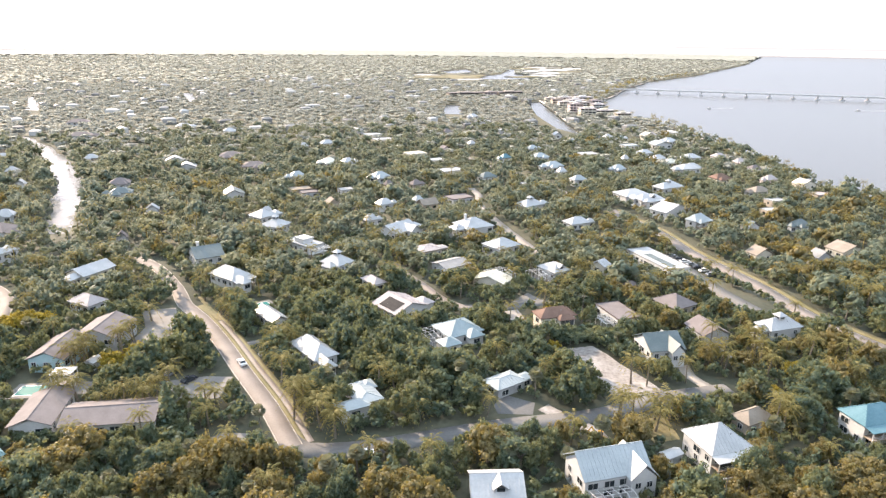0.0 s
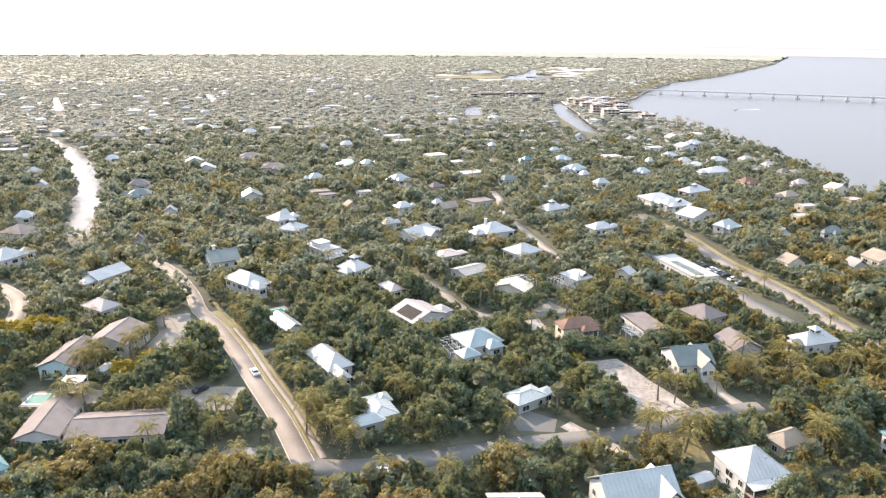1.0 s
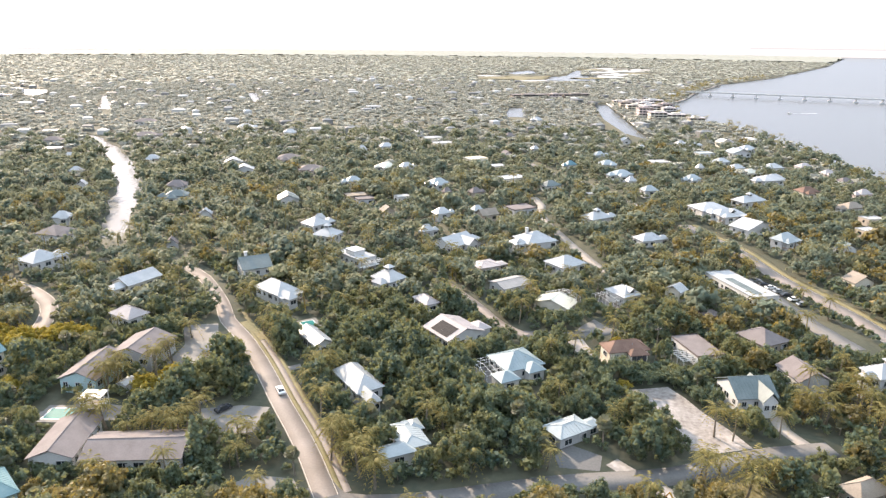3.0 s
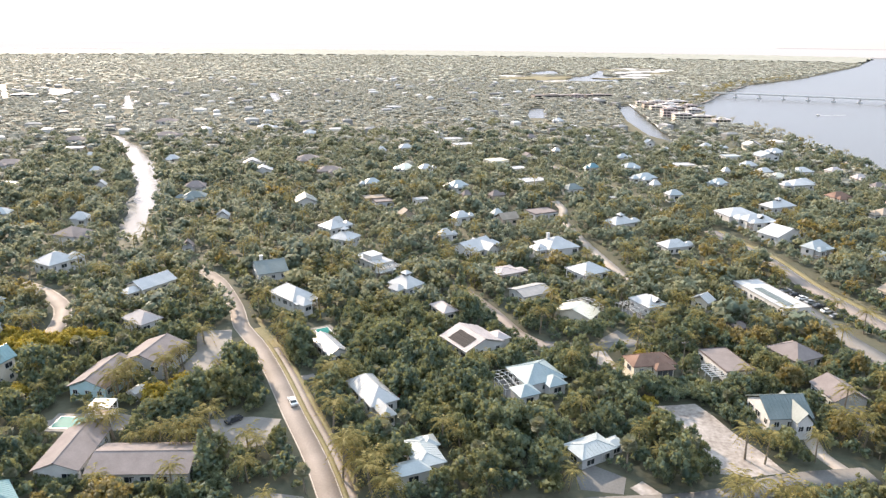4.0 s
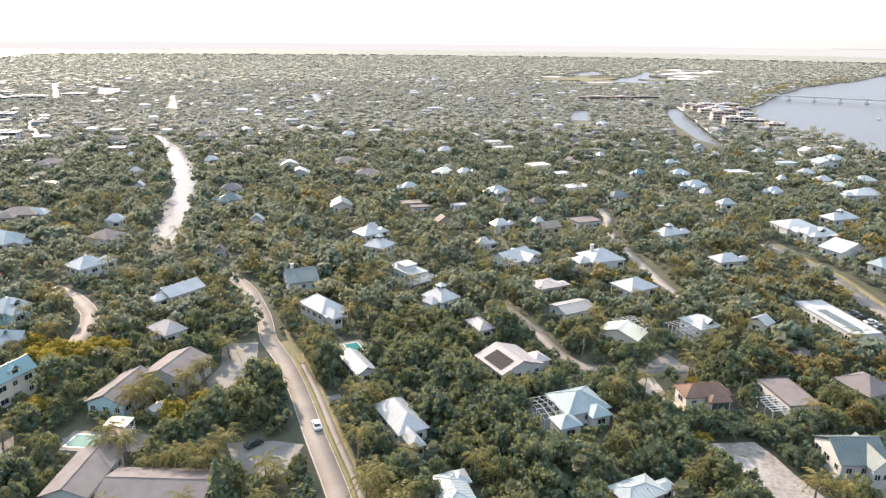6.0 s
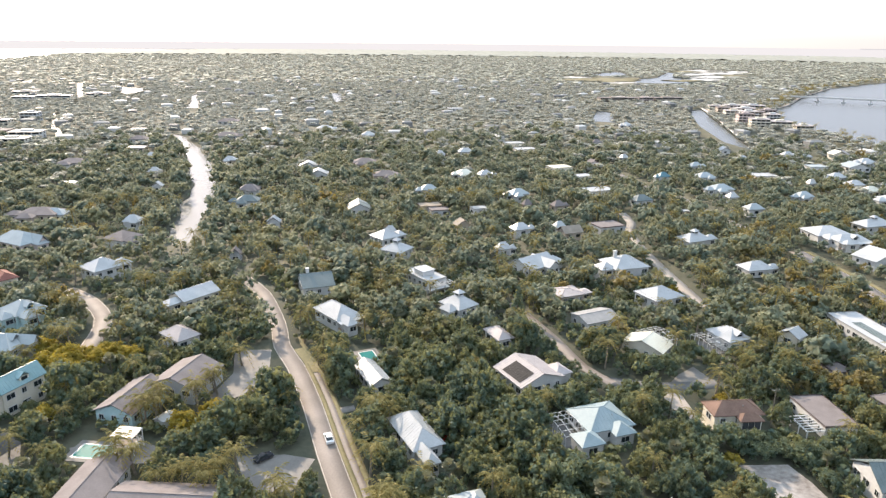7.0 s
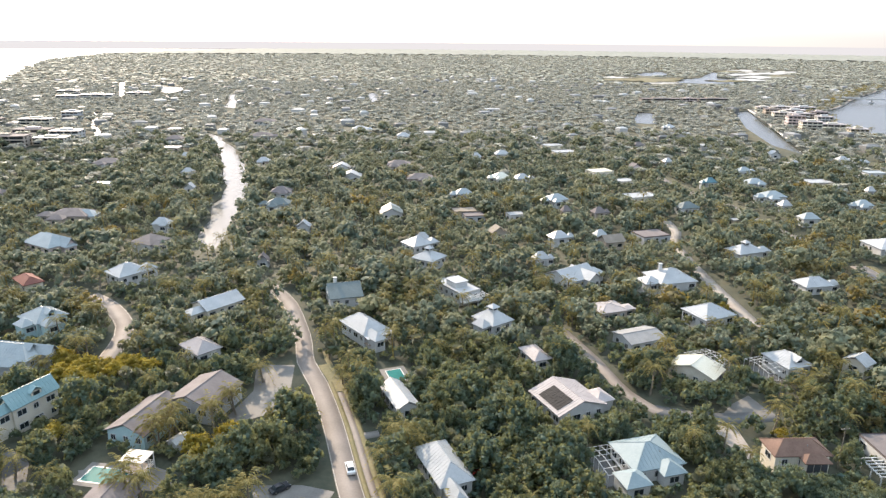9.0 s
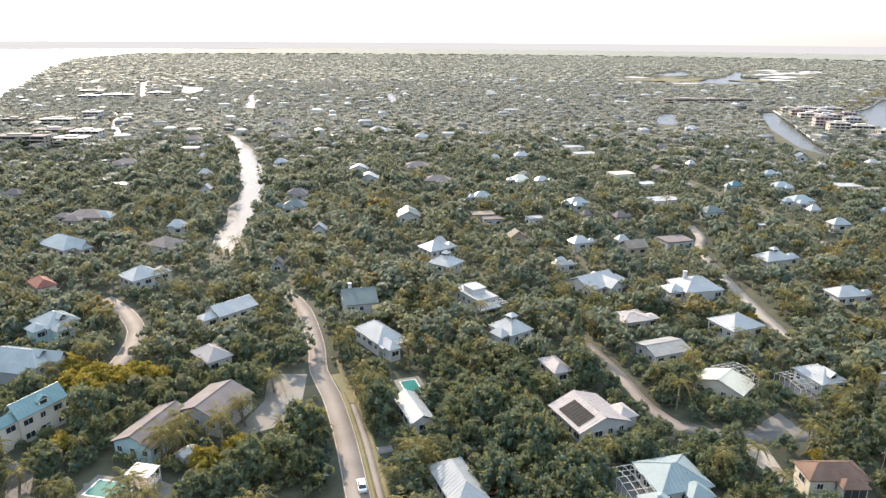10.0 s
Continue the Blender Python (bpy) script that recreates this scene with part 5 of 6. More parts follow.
apartment_block(-776, 925, 24, 32, 14, 2, "white")
patch("ground_quay", [(110, 778), (120, 830), (114, 990), (106, 1085), (99, 1080), (106, 880)], 0.05, SAND, "bare sandy quay along the inlet", "quay", clear=False)
quay = smooth_line([(99, 1075), (105, 960), (106, 870), (109, 775), (124, 715)], 12)
tagged(new("quay_wall", arrays_mesh("quay_wall", *ribbon(quay, 2.2, 0.9, 2.0), CONCRETE)), "pale concrete sea wall along the inlet", "sea wall", kind="structure")


def distant_rooftops():
    """Roofs of the far town, too many and too small to tell apart."""
    xy, rng = scatter(690, 1650, 43, 21)
    ok = free_of(xy, np.full(len(xy), 14.0)) & (rng.rand(len(xy)) < 0.4)
    xy = xy[ok]
    CLEAR_RECTS.extend((x, y, 0.4, 7, 6) for x, y in xy)
    base = np.array([(sx, sy, z) for z in (0, 1) for sx, sy in ((-1, -1), (1, -1), (1, 1), (-1, 1))] + [(-0.45, 0, 1.28), (0.45, 0, 1.28)], float)
    tri = np.array([(0, 1, 5), (0, 5, 4), (1, 2, 6), (1, 6, 5), (2, 3, 7), (2, 7, 6), (3, 0, 4), (3, 4, 7), (4, 5, 9), (4, 9, 8), (5, 6, 9), (6, 7, 8), (6, 8, 9), (7, 4, 8)])
    v, t = [], []
    for k, (x, y) in enumerate(xy):
        w, d, h, r = rng.uniform(4, 8), rng.uniform(3, 5.5), rng.uniform(3.9, 5.8), rng.choice([0.35, 0.65, -0.9]) + rng.uniform(-0.1, 0.1)
        p = base * (w, d, h)
        v.append(np.c_[p[:, 0] * math.cos(r) - p[:, 1] * math.sin(r) + x, p[:, 0] * math.sin(r) + p[:, 1] * math.cos(r) + y, p[:, 2]])
        t.append(tri + 10 * k)
    m = material("distant_pale_roofs", (0.16, 0.16, 0.155), (0.5, 0.49, 0.47), 0.02, 1.0, 0.6, 0, 0.8, spec=0.2)
    me = arrays_mesh("distant_rooftops", np.vstack(v), np.vstack(t), m)
    me.shade_flat()
    return tagged(new("distant_rooftops", me), "pale roofs of the far town among trees", "rooftops", kind="stuff")


distant_rooftops()


# ---- cars, boats, poles ----
def tyre_mesh():
    bm = bmesh.new()
    bmesh.ops.create_cone(bm, cap_ends=True, segments=14, radius1=0.33, radius2=0.33, depth=0.22, matrix=Matrix.Rotation(radians(90), 4, 'X'))
    return mesh_of("tyre", bm, RUBBER)


def rim_mesh():
    bm = bmesh.new()
    bmesh.ops.create_cone(bm, cap_ends=True, segments=10, radius1=0.2, radius2=0.2, depth=0.24, matrix=Matrix.Rotation(radians(90), 4, 'X'))
    return mesh_of("rim", bm, PAVING)


TYRE, RIM = tyre_mesh(), rim_mesh()


def car(x, y, rot, paint, words):
    """A car 4.5 m long that points along its x."""
    c = new("car")
    c.matrix_basis = pose(x, y, 0.07, 0, 0, rot)
    tagged(c, words, "car", "parked cars")
    side = [(-2.2, 0.3), (2.2, 0.3), (2.25, 0.62), (2.1, 0.85), (1.1, 0.98), (-1.9, 1.02), (-2.25, 0.85)]
    cabin = [(1.0, 0.97), (0.35, 1.45), (-1.1, 1.48), (-1.75, 1.0)]

    def hull(profile, half, top):
        bm = bmesh.new()
        rows = [[bm.verts.new((px, s * (half if pz < 1.2 else top), pz)) for px, pz in profile] for s in (-1, 1)]
        bm.faces.new(rows[0])
        bm.faces.new(rows[1][::-1])
        for i in range(len(profile)):
            j = (i + 1) % len(profile)
            bm.faces.new((rows[0][i], rows[1][i], rows[1][j], rows[0][j]))
        bmesh.ops.recalc_face_normals(bm, faces=bm.faces)
        return bm

    body = part("body", hull(side, 0.9, 0.9), paint, c)
    part("cabin", hull(cabin, 0.8, 0.62), GLASS, c, "dark glass")
    part("roof", box(-1.05, 0.32, -0.63, 0.63, 1.44, 1.52), paint, c)
    for sx in (-1.35, 1.35):
        for s in (-1, 1):
            w = share("wheel", TYRE, c, pose(sx, s * 0.82, 0.33 - 0.0))
            share("rim", RIM, w, Matrix.Identity(4))
    for s in (-1, 1):
        part("headlight", box(2.1, 2.24, s * 0.62 - 0.16, s * 0.62 + 0.16, 0.6, 0.74), WHITE, c, "clear headlight")
    return c


DARK_PAINT = material("dark_car_paint", (0.02, 0.025, 0.03), (0.05, 0.05, 0.06), 0.5, 3.0, 0.2, 0)
SILVER_PAINT = material("silver_car_paint", (0.34, 0.35, 0.36), (0.42, 0.43, 0.44), 0.5, 3.0, 0.25, 0, metallic=0.5)


def digger(x, y, rot):
    """A small tracked digger with a folded arm."""
    d = new("mini_digger")
    d.matrix_basis = pose(x, y, 0.04, 0, 0, rot)
    tagged(d, "small yellow tracked digger on the sandy lot", "digger")
    for s in (-1, 1):
        part("track", box(-1.3, 1.3, s * 0.75 - 0.22, s * 0.75 + 0.22, 0, 0.55), RUBBER, d)
    part("body", box(-1.2, 0.7, -0.8, 0.8, 0.6, 1.3), MACHINE, d)
    part("cab", box(-0.2, 0.7, -0.7, 0.1, 1.3, 2.4), GLASS, d)
    part("cab_roof", box(-0.3, 0.8, -0.8, 0.2, 2.4, 2.5), MACHINE, d)
    bm = bmesh.new()
    add_bar(bm, (0.7, 0.4, 1.1), (2.4, 0.4, 2.9), 0.18)
    part("boom", bm, MACHINE, d)
    part("arm", bar((2.4, 0.4, 2.9), (3.4, 0.4, 1.2), 0.14), MACHINE, d)
    part("bucket", box(3.1, 3.8, 0.05, 0.75, 0.5, 1.2), RUBBER, d)


def shed(x, y, rot, w, d):
    s = new("garden_shed")
    s.matrix_basis = pose(x, y, 0, 0, 0, rot)
    tagged(s, "small white garden shed with a low roof", "shed", "garden sheds")
    part("wall", box(-w / 2, w / 2, -d / 2, d / 2, 0, 2.2), WHITE, s)
    bm = bmesh.new()
    gable_slabs(bm, w + 0.5, d + 0.5, 2.3, 0.7)
    part("roof", bm, ROOFS["white"], s)
    share("door", DOOR, s, pose(0, -d / 2 - 0.03, 0.02))
    CLEAR_RECTS.append((x, y, math.radians(rot), w / 2, d / 2))


car(-67.6, 176.9, 124, CAR_PAINT, "white car driving along the sun-bleached road")
car(-24.0, 133.7, 15, CAR_PAINT, "white car at the edge of the shaded street")
car(-85.5, 168.9, 60, SILVER_PAINT, "silver car parked on the shell court")
car(-78.8, 165.7, 60, DARK_PAINT, "dark car parked on the shell court")
car(88.3, 291.5, 20, SILVER_PAINT, "silver car parked on the paved strip")
car(90.2, 287.6, 20, DARK_PAINT, "dark car parked on the paved strip")
car(91.8, 283.8, 20, CAR_PAINT, "white car parked on the paved strip")
car(93.6, 280.0, 20, SILVER_PAINT, "silver car parked on the paved strip")
car(95.1, 276.4, 20, DARK_PAINT, "dark car parked on the paved strip")
car(96.6, 272.1, 20, CAR_PAINT, "white car parked on the paved strip")
car(97.8, 267.2, 20, SILVER_PAINT, "silver car parked on the paved strip")

RED_PAINT = material("red_car_paint", (0.30, 0.03, 0.025), (0.38, 0.05, 0.04), 0.5, 3.0, 0.25, 0)
MACHINE = material("yellow_machine_paint", (0.50, 0.27, 0.03), (0.62, 0.36, 0.05), 0.5, 3.0, 0.4, 0)
car(-40.6, 183.2, 70, RED_PAINT, "red car parked beside the white house")
digger(31.2, 143.0, 130)
shed(46.0, 135.6, 30, 4.5, 2.6)
shed(-109.6, 172.3, 80, 4.0, 3.0)


def boat(x, y, rot, length):
    b = new("motor_boat")
    b.matrix_basis = pose(x, y, -0.7, 0, 0, rot)
    tagged(b, "small white motor boat on open water", "boat")
    bm = bmesh.new()
    prof = [(-0.5, 0.16), (0.1, 0.18), (0.35, 0.11), (0.5, 0.0)]
    top = [bm.verts.new((px * length, s * py * length, 0.11 * length)) for s in (-1,) for px, py in prof] + [bm.verts.new((px * length, py * length, 0.11 * length)) for px, py in prof[-2::-1]]
    low = [bm.verts.new((v.co.x * 0.9, v.co.y * 0.6, -0.1)) for v in top]
    bm.faces.new(top)
    for i in range(len(top)):
        j = (i + 1) % len(top)
        bm.faces.new((top[i], low[i], low[j], top[j]))
    bmesh.ops.recalc_face_normals(bm, faces=bm.faces)
    part("hull", bm, WHITE, b)
    part("cabin", box(-0.15 * length, 0.12 * length, -0.1 * length, 0.1 * length, 0.11 * length, 0.25 * length), WHITE, b)
    foam = bmesh.new()
    v = [foam.verts.new(p) for p in ((-0.45 * length, -0.4, 0.06), (-0.45 * length, 0.4, 0.06), (-6 * length, 1.5, 0.06), (-6 * length, -1.5, 0.06))]
    foam.faces.new(v[::-1])
    part("wake", foam, WHITE, b, "white foam wake")


def swimming_pool(x, y, rot, w, d, words):
    p = new("swimming_pool")
    p.matrix_basis = pose(x, y, 0, 0, 0, rot)
    tagged(p, words, "swimming pool", "garden pools")
    part("deck", box(-w / 2 - 1.6, w / 2 + 1.6, -d / 2 - 1.6, d / 2 + 1.6, 0, 0.1), PAVING, p)
    part("coping", box(-w / 2 - 0.3, w / 2 + 0.3, -d / 2 - 0.3, d / 2 + 0.3, 0.09, 0.14), WHITE, p)
    part("water", box(-w / 2, w / 2, -d / 2, d / 2, 0.1, 0.16), POOL, p, "turquoise water")
    CLEAR_RECTS.append((x, y, math.radians(rot), w / 2 + 2.5, d / 2 + 3.5))
    ROOF_TOPS.append((x, y, math.radians(rot), w / 2, d / 2, 0.6))




def shade_frame(x, y, rot, w, d, h):
    """A white timber frame with a slatted top and a raised floor, beside the pool."""
    t = new("pergola")
    t.matrix_basis = pose(x, y, 0, 0, 0, rot)
    tagged(t, "white open timber pergola with slatted top beside the pool", "pergola")
    for sx in (-1, 1):
        for sy in (-1, 0, 1):
            part("post", box(sx * w / 2 - 0.09, sx * w / 2 + 0.09, sy * d / 2 - 0.09, sy * d / 2 + 0.09, 0, h), WHITE, t)
        for z in (1.75, 2.2, 2.65):
            part("rail", bar((sx * w / 2, -d / 2, z), (sx * w / 2, d / 2, z), 0.05), WHITE, t)
        part("beam", box(sx * w / 2 - 0.1, sx * w / 2 + 0.1, -d / 2 - 0.3, d / 2 + 0.3, h, h + 0.22), WHITE, t)
    for z in (1.75, 2.2, 2.65):
        for sy in (-1, 1):
            part("rail", bar((-w / 2, sy * d / 2, z), (w / 2, sy * d / 2, z), 0.05), WHITE, t)
    part("floor_deck", box(-w / 2 + 0.1, w / 2 - 0.1, -d / 2 + 0.1, d / 2 - 0.1, 1.5, 1.66), WOOD, t)
    slat = mesh_of("slat", box(-w / 2 - 0.25, w / 2 + 0.25, -0.1, 0.1, h + 0.22, h + 0.36), WHITE)
    n = int(d / 0.34)
    for k in range(n + 1):
        share("slat", slat, t, pose(0, -d / 2 + d * k / n, 0))
    CLEAR_RECTS.append((x, y, math.radians(rot), w / 2 + 1, d / 2 + 2))
    ROOF_TOPS.append((x, y, math.radians(rot), w / 2, d / 2, 2.5))


swimming_pool(-117.8, 157.8, 8, 9, 5, "turquoise garden pool with a pale deck")
swimming_pool(-74.4, 221.7, 38, 4.2, 6.5, "small turquoise pool behind the white house")
pool_cage(29.7, 117.7, 18, 8.6, 6.2, 4.0)
pool_cage(10.5, 254.7, 38, 8, 10, 4.6)
shade_frame(-111.2, 160.7, 8, 5.2, 4.2, 4.4)
boat(331, 995, 200, 7)
boat(538, 995, 188, 8)


def pole(x, y, rot, h=11.0):
    p = new("utility_pole")
    p.matrix_basis = pose(x, y, 0, 0, 0, rot)
    tagged(p, "weathered wooden utility pole with a crossarm", "utility pole", "utility poles")
    bm = bmesh.new()
    add_taper(bm, (0, 0, 0), (0, 0, h), 0.13, 0.08, 8)
    part("post", bm, BARK, p)
    arm = part("crossarm", box(-1.1, 1.1, -0.06, 0.06, h - 0.72, h - 0.58), BARK, p)
    ins = mesh_of("insulator", bar((0, 0, h - 0.58), (0, 0, h - 0.35), 0.06, 6), WHITE)
    for q in (-1.0, -0.45, 1.0):
        share("insulator", ins, arm, pose(q, 0, 0))
    return [p.matrix_basis @ Vector((q, 0, h - 0.36)) for q in (-1.0, 1.0)]


def wires(a, b):
    for k in range(2):
        bm = bmesh.new()
        pts = [a[k].lerp(b[k], t / 8) - Vector((0, 0, 4 * 0.9 * (t / 8) * (1 - t / 8))) for t in range(9)]
        side = (b[k] - a[k]).cross(Vector((0, 0, 1))).normalized() * 0.025
        rings = [[bm.verts.new(p + side), bm.verts.new(p - side), bm.verts.new(p + Vector((0, 0, 0.045)))] for p in pts]
        for r0, r1 in zip(rings, rings[1:]):
            for i in range(3):
                bm.faces.new((r0[i], r0[(i + 1) % 3], r1[(i + 1) % 3], r1[i]))
        bm.faces.new(rings[0])
        bm.faces.new(rings[-1][::-1])
        tagged(new("power_line", mesh_of("power_line", bm, RUBBER)), "thin sagging power line between poles", "cable", "power lines")


pole(50.6, 115.4, 20)
line_of_poles = [pole(-7.2, 296.4, 28), pole(10.1, 265.1, 28), pole(26.7, 232.4, 28), pole(37.0, 212.6, 28)]
for near_end, far_end in zip(line_of_poles, line_of_poles[1:]):
    wires(near_end, far_end)
placed_palms = [(-96.7, 147.6), (-93.4, 148.6), (-91.0, 148.9), (-88.2, 149.6), (-84.8, 149.3), (-82.6, 149.1), (-81.8, 153.7), (-79.3, 155.4), (-114.8, 170.0), (-111.7, 172.2), (-105.5, 187.8), (-103.6, 177.5), (-69.4, 153.6), (-65.7, 151.0), (-52.0, 164.9), (-44.4, 148.8), (-37.7, 149.7), (-32.6, 140.3), (36.5, 152.1), (40.3, 150.4), (46.8, 153.1), (50.5, 152.7), (44.4, 171.5), (49.0, 170.8), (71.3, 187.0), (75.1, 186.0), (85.7, 192.2), (75.1, 149.1), (-135.0, 151.1), (-119.2, 155.9), (-111.1, 156.7), (25.3, 222.2), (0.3, 248.9), (-83.3, 209.5), (-117.2, 172.8), (-114.5, 176.9), (-105.3, 179.2), (-120.2, 158.7), (-115.3, 160.2), (-103.9, 152.8), (-107.2, 150.1), (-117.6, 187.5), (-115.9, 169.4), (-86.1, 215.2), (-78.7, 204.8), (-86.4, 211.7), (-57.8, 183.6), (-57.1, 186.2), (70.0, 186.0), (74.6, 182.1), (86.4, 193.2), (85.4, 185.2), (79.4, 155.7), (77.2, 149.5), (-49.2, 150.2), (-45.9, 146.2), (-41.4, 147.9), (-34.5, 139.0), (-37.3, 142.7)]
placed_palms += [(-78.6, 208.0), (-62.0, 189.1), (-54.9, 184.7), (-101.8, 226.6), (-98.0, 230.0), (-108.3, 205.3), (-110.7, 185.7), (14.1, 250.4), (-5.9, 231.6), (35.2, 246.7), (-167.7, 200.1), (-161.7, 198.4), (-76.0, 310.4), (-176.9, 252.1), (-157.4, 265.9), (-204.4, 248.3), (-130.0, 290.1), (-167.8, 188.7), (112.4, 224.1), (100.9, 187.0), (75.9, 193.3), (85.6, 189.9), (141.5, 243.4), (141.3, 231.7), (123.6, 219.7), (36.7, 147.5), (46.4, 148.1), (80.8, 155.8), (83.7, 174.8), (109.0, 183.7)]


def palm_can_stand(x, y):
    """Clear of the houses and of the roads."""
    for hx, hy, r, hw, hd in CLEAR_RECTS:
        u, v = (x - hx) * math.cos(r) + (y - hy) * math.sin(r), -(x - hx) * math.sin(r) + (y - hy) * math.cos(r)
        if abs(u) < hw + 0.4 and abs(v) < hd + 0.4:
            return False
    return all(np.linalg.norm(line - (x, y), axis=1).min() > half + 0.8 for line, half, _ in CLEAR_LINES)


def palm_spot(x, y):
    """The nearest spot, if any, where a palm can stand."""
    tries = [(x + r * math.cos(a), y + r * math.sin(a)) for r in (0, 2.5, 5) for a in (0.8, 2.4, 4.0, 5.5)]
    return next((p for p in tries if palm_can_stand(*p)), None)


placed_palms = [p for p in (palm_spot(*q) for q in placed_palms) if p]
CLEAR_RECTS.extend((x, y, 0, 0.9, 0.9) for x, y in placed_palms)
yellow_shrubs, orange_bushes = [(-164.7, 190.1), (-163.9, 193.2), (-158.5, 192.4), (-156.3, 194.6), (-153.4, 196.3), (-151.0, 198.7), (-146.0, 198.0), (-155.7, 187.7), (-150.9, 187.8), (-138.8, 164.3), (-148.8, 193.5), (-159.9, 186.1), (-145.0, 200.2), (-141.6, 200.0), (-168.4, 195.9), (-169.2, 193.1), (-152.1, 192.0), (92.7, 179.8), (-99.7, 177.8), (-102.6, 170.3)], [(25.8, 220.9), (18.1, 303.8), (82.3, 167.8), (25.4, 192.4)]
CLEAR_RECTS.extend((x, y, 0, 2.6, 2.6) for x, y in yellow_shrubs + orange_bushes)
# near trees: the closest three hundred stand as things of their own
def stand(rng, n, small, large, share_large):
    """Sizes of a mixed stand: broad old trees among smaller, steeper ones."""
    old = rng.rand(n) < share_large
    return np.where(old, rng.uniform(*large, n), rng.uniform(*small, n)), np.where(old, rng.uniform(0.85, 1.15, n), rng.uniform(1.0, 1.5, n))


xy, rng = scatter(112, 265, 6.1, 1)
scale, squash = stand(rng, len(xy), (2.1, 3.7), (4.4, 6.6), 0.38)
ok = free_of(xy, scale * 0.5)
xy, scale, squash = fitted(xy[ok], scale[ok], squash[ok], 1.3)
order = np.argsort(np.hypot(xy[:, 0] * 0.9, xy[:, 1]))
xy, scale, squash = xy[order], scale[order], squash[order]
protos = [tree_proto(k, LEAF, "broad olive-green tree with a dense rounded crown") for k in range(5)]
golds = [tree_proto(k + 1, LEAF_GOLD, "tree with a rounded crown, golden light put into its leaves") for k in range(2)]
singles = 300
for k in range(singles):
    s = scale[k] / 3.6
    gold = rng.rand() < (0.62 if xy[k, 0] > 36 else 0.45 if xy[k, 1] < 135 else 0.06)
    p = golds[k % 2] if gold else protos[k % 5]
    m = pose(xy[k, 0], xy[k, 1], 0, 0, 0, rng.uniform(0, 360)) @ Matrix.Diagonal((s, s, s * squash[k], 1))
    if k < 5 and not gold:
        protos[k].matrix_basis = m
    else:
        copy_thing(p, m)
for k, g in enumerate(golds):
    g.matrix_basis = pose(88 + 14 * k, 186 + 9 * k, 0)
def warm_light_side(xy):
    """Which trees have warm light put into their leaf colour: many towards the bay, few elsewhere."""
    share_of = np.clip((xy[:, 0] - 35) / 90, 0.02, 0.36) * np.clip((460 - xy[:, 1]) / 160, 0.1, 1)
    return rng.rand(len(xy)) < share_of


xy, scale, squash = xy[singles:], scale[singles:], squash[singles:]
gold = warm_light_side(xy)
wood("warm_light_woods", xy[gold], scale[gold], squash[gold], BACK_SHAPES, rng, LEAF_GOLD, "broadleaf trees between the houses, golden light put into their leaves")
wood("near_woods", xy[~gold], scale[~gold], squash[~gold], BACK_SHAPES, rng, LEAF, "dense olive-green broadleaf trees between the houses")

# low bushes that fill the gaps
xy, rng = scatter(112, 330, 3.2, 31)
scale = rng.uniform(1.2, 2.8, len(xy))
ok = free_of(xy, scale * 0.36)
xy, scale, squash = fitted(xy[ok], scale[ok], rng.uniform(0.8, 1.25, int(ok.sum())), 0.7)
wood("undergrowth", xy, scale, squash, LOW_SHAPES, rng, LEAF, "low bushes and undergrowth filling the gardens")

xy, rng = scatter(265, 800, 7.7, 2)
scale, squash = stand(rng, len(xy), (2.5, 4.2), (5.0, 8.0), 0.38)
squash *= 0.9
ok = free_of(xy, scale * 0.4) & (rng.rand(len(xy)) > (np.hypot(xy[:, 0], xy[:, 1]) - 500) / 280)
xy, scale, squash = fitted(xy[ok], scale[ok], squash[ok], 1.2)
gold = warm_light_side(xy)
wood("warm_light_woods", xy[gold], scale[gold], squash[gold], MID_SHAPES, rng, LEAF_GOLD, "trees along the bay side, golden light put into their leaves")
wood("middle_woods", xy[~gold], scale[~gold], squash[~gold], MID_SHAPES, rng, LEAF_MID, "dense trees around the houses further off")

xy, rng = scatter(330, 640, 5.6, 37)
scale = rng.uniform(1.6, 3.2, len(xy))
ok = free_of(xy, scale * 0.5)
xy, scale, squash = fitted(xy[ok], scale[ok], rng.uniform(0.8, 1.2, int(ok.sum())), 0.9)
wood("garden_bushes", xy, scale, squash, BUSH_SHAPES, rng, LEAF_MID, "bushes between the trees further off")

xy, rng = scatter(500, 1500, 11.5, 3)
scale = rng.uniform(6.0, 10.0, len(xy))
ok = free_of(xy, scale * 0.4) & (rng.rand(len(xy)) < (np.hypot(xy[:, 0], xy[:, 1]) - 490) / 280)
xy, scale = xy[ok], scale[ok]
wood("distant_woods", xy, scale, rng.uniform(0.36, 0.52, len(xy)), FAR_SHAPES, rng, LEAF_FAR, "distant tree canopy with haze put into its leaf colour")


xy, rng = scatter(1500, 3500, 21.5, 4)
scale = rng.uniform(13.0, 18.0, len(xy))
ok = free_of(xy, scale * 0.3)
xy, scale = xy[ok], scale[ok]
wood("furthest_woods", xy, scale, rng.uniform(0.2, 0.3, len(xy)), FARTHEST_SHAPES, rng, LEAF_FAR, "canopy of the furthest woods, haze put into its leaf colour")

# low mangroves along the near banks of the canal
xy, rng = scatter(265, 700, 4.4, 33)
scale = rng.uniform(1.0, 1.6, len(xy))
bank = np.zeros(len(xy), bool)
out = (xy - (0, 40)) / np.linalg.norm(xy - (0, 40), axis=1)[:, None]
canal = np.array(PONDS[0], float)
for s in (4, 14, 24, 34, 44):
    bank |= inside(canal, xy + out * s) | inside(canal, xy - out * 4)
bank &= ~inside(canal, xy)
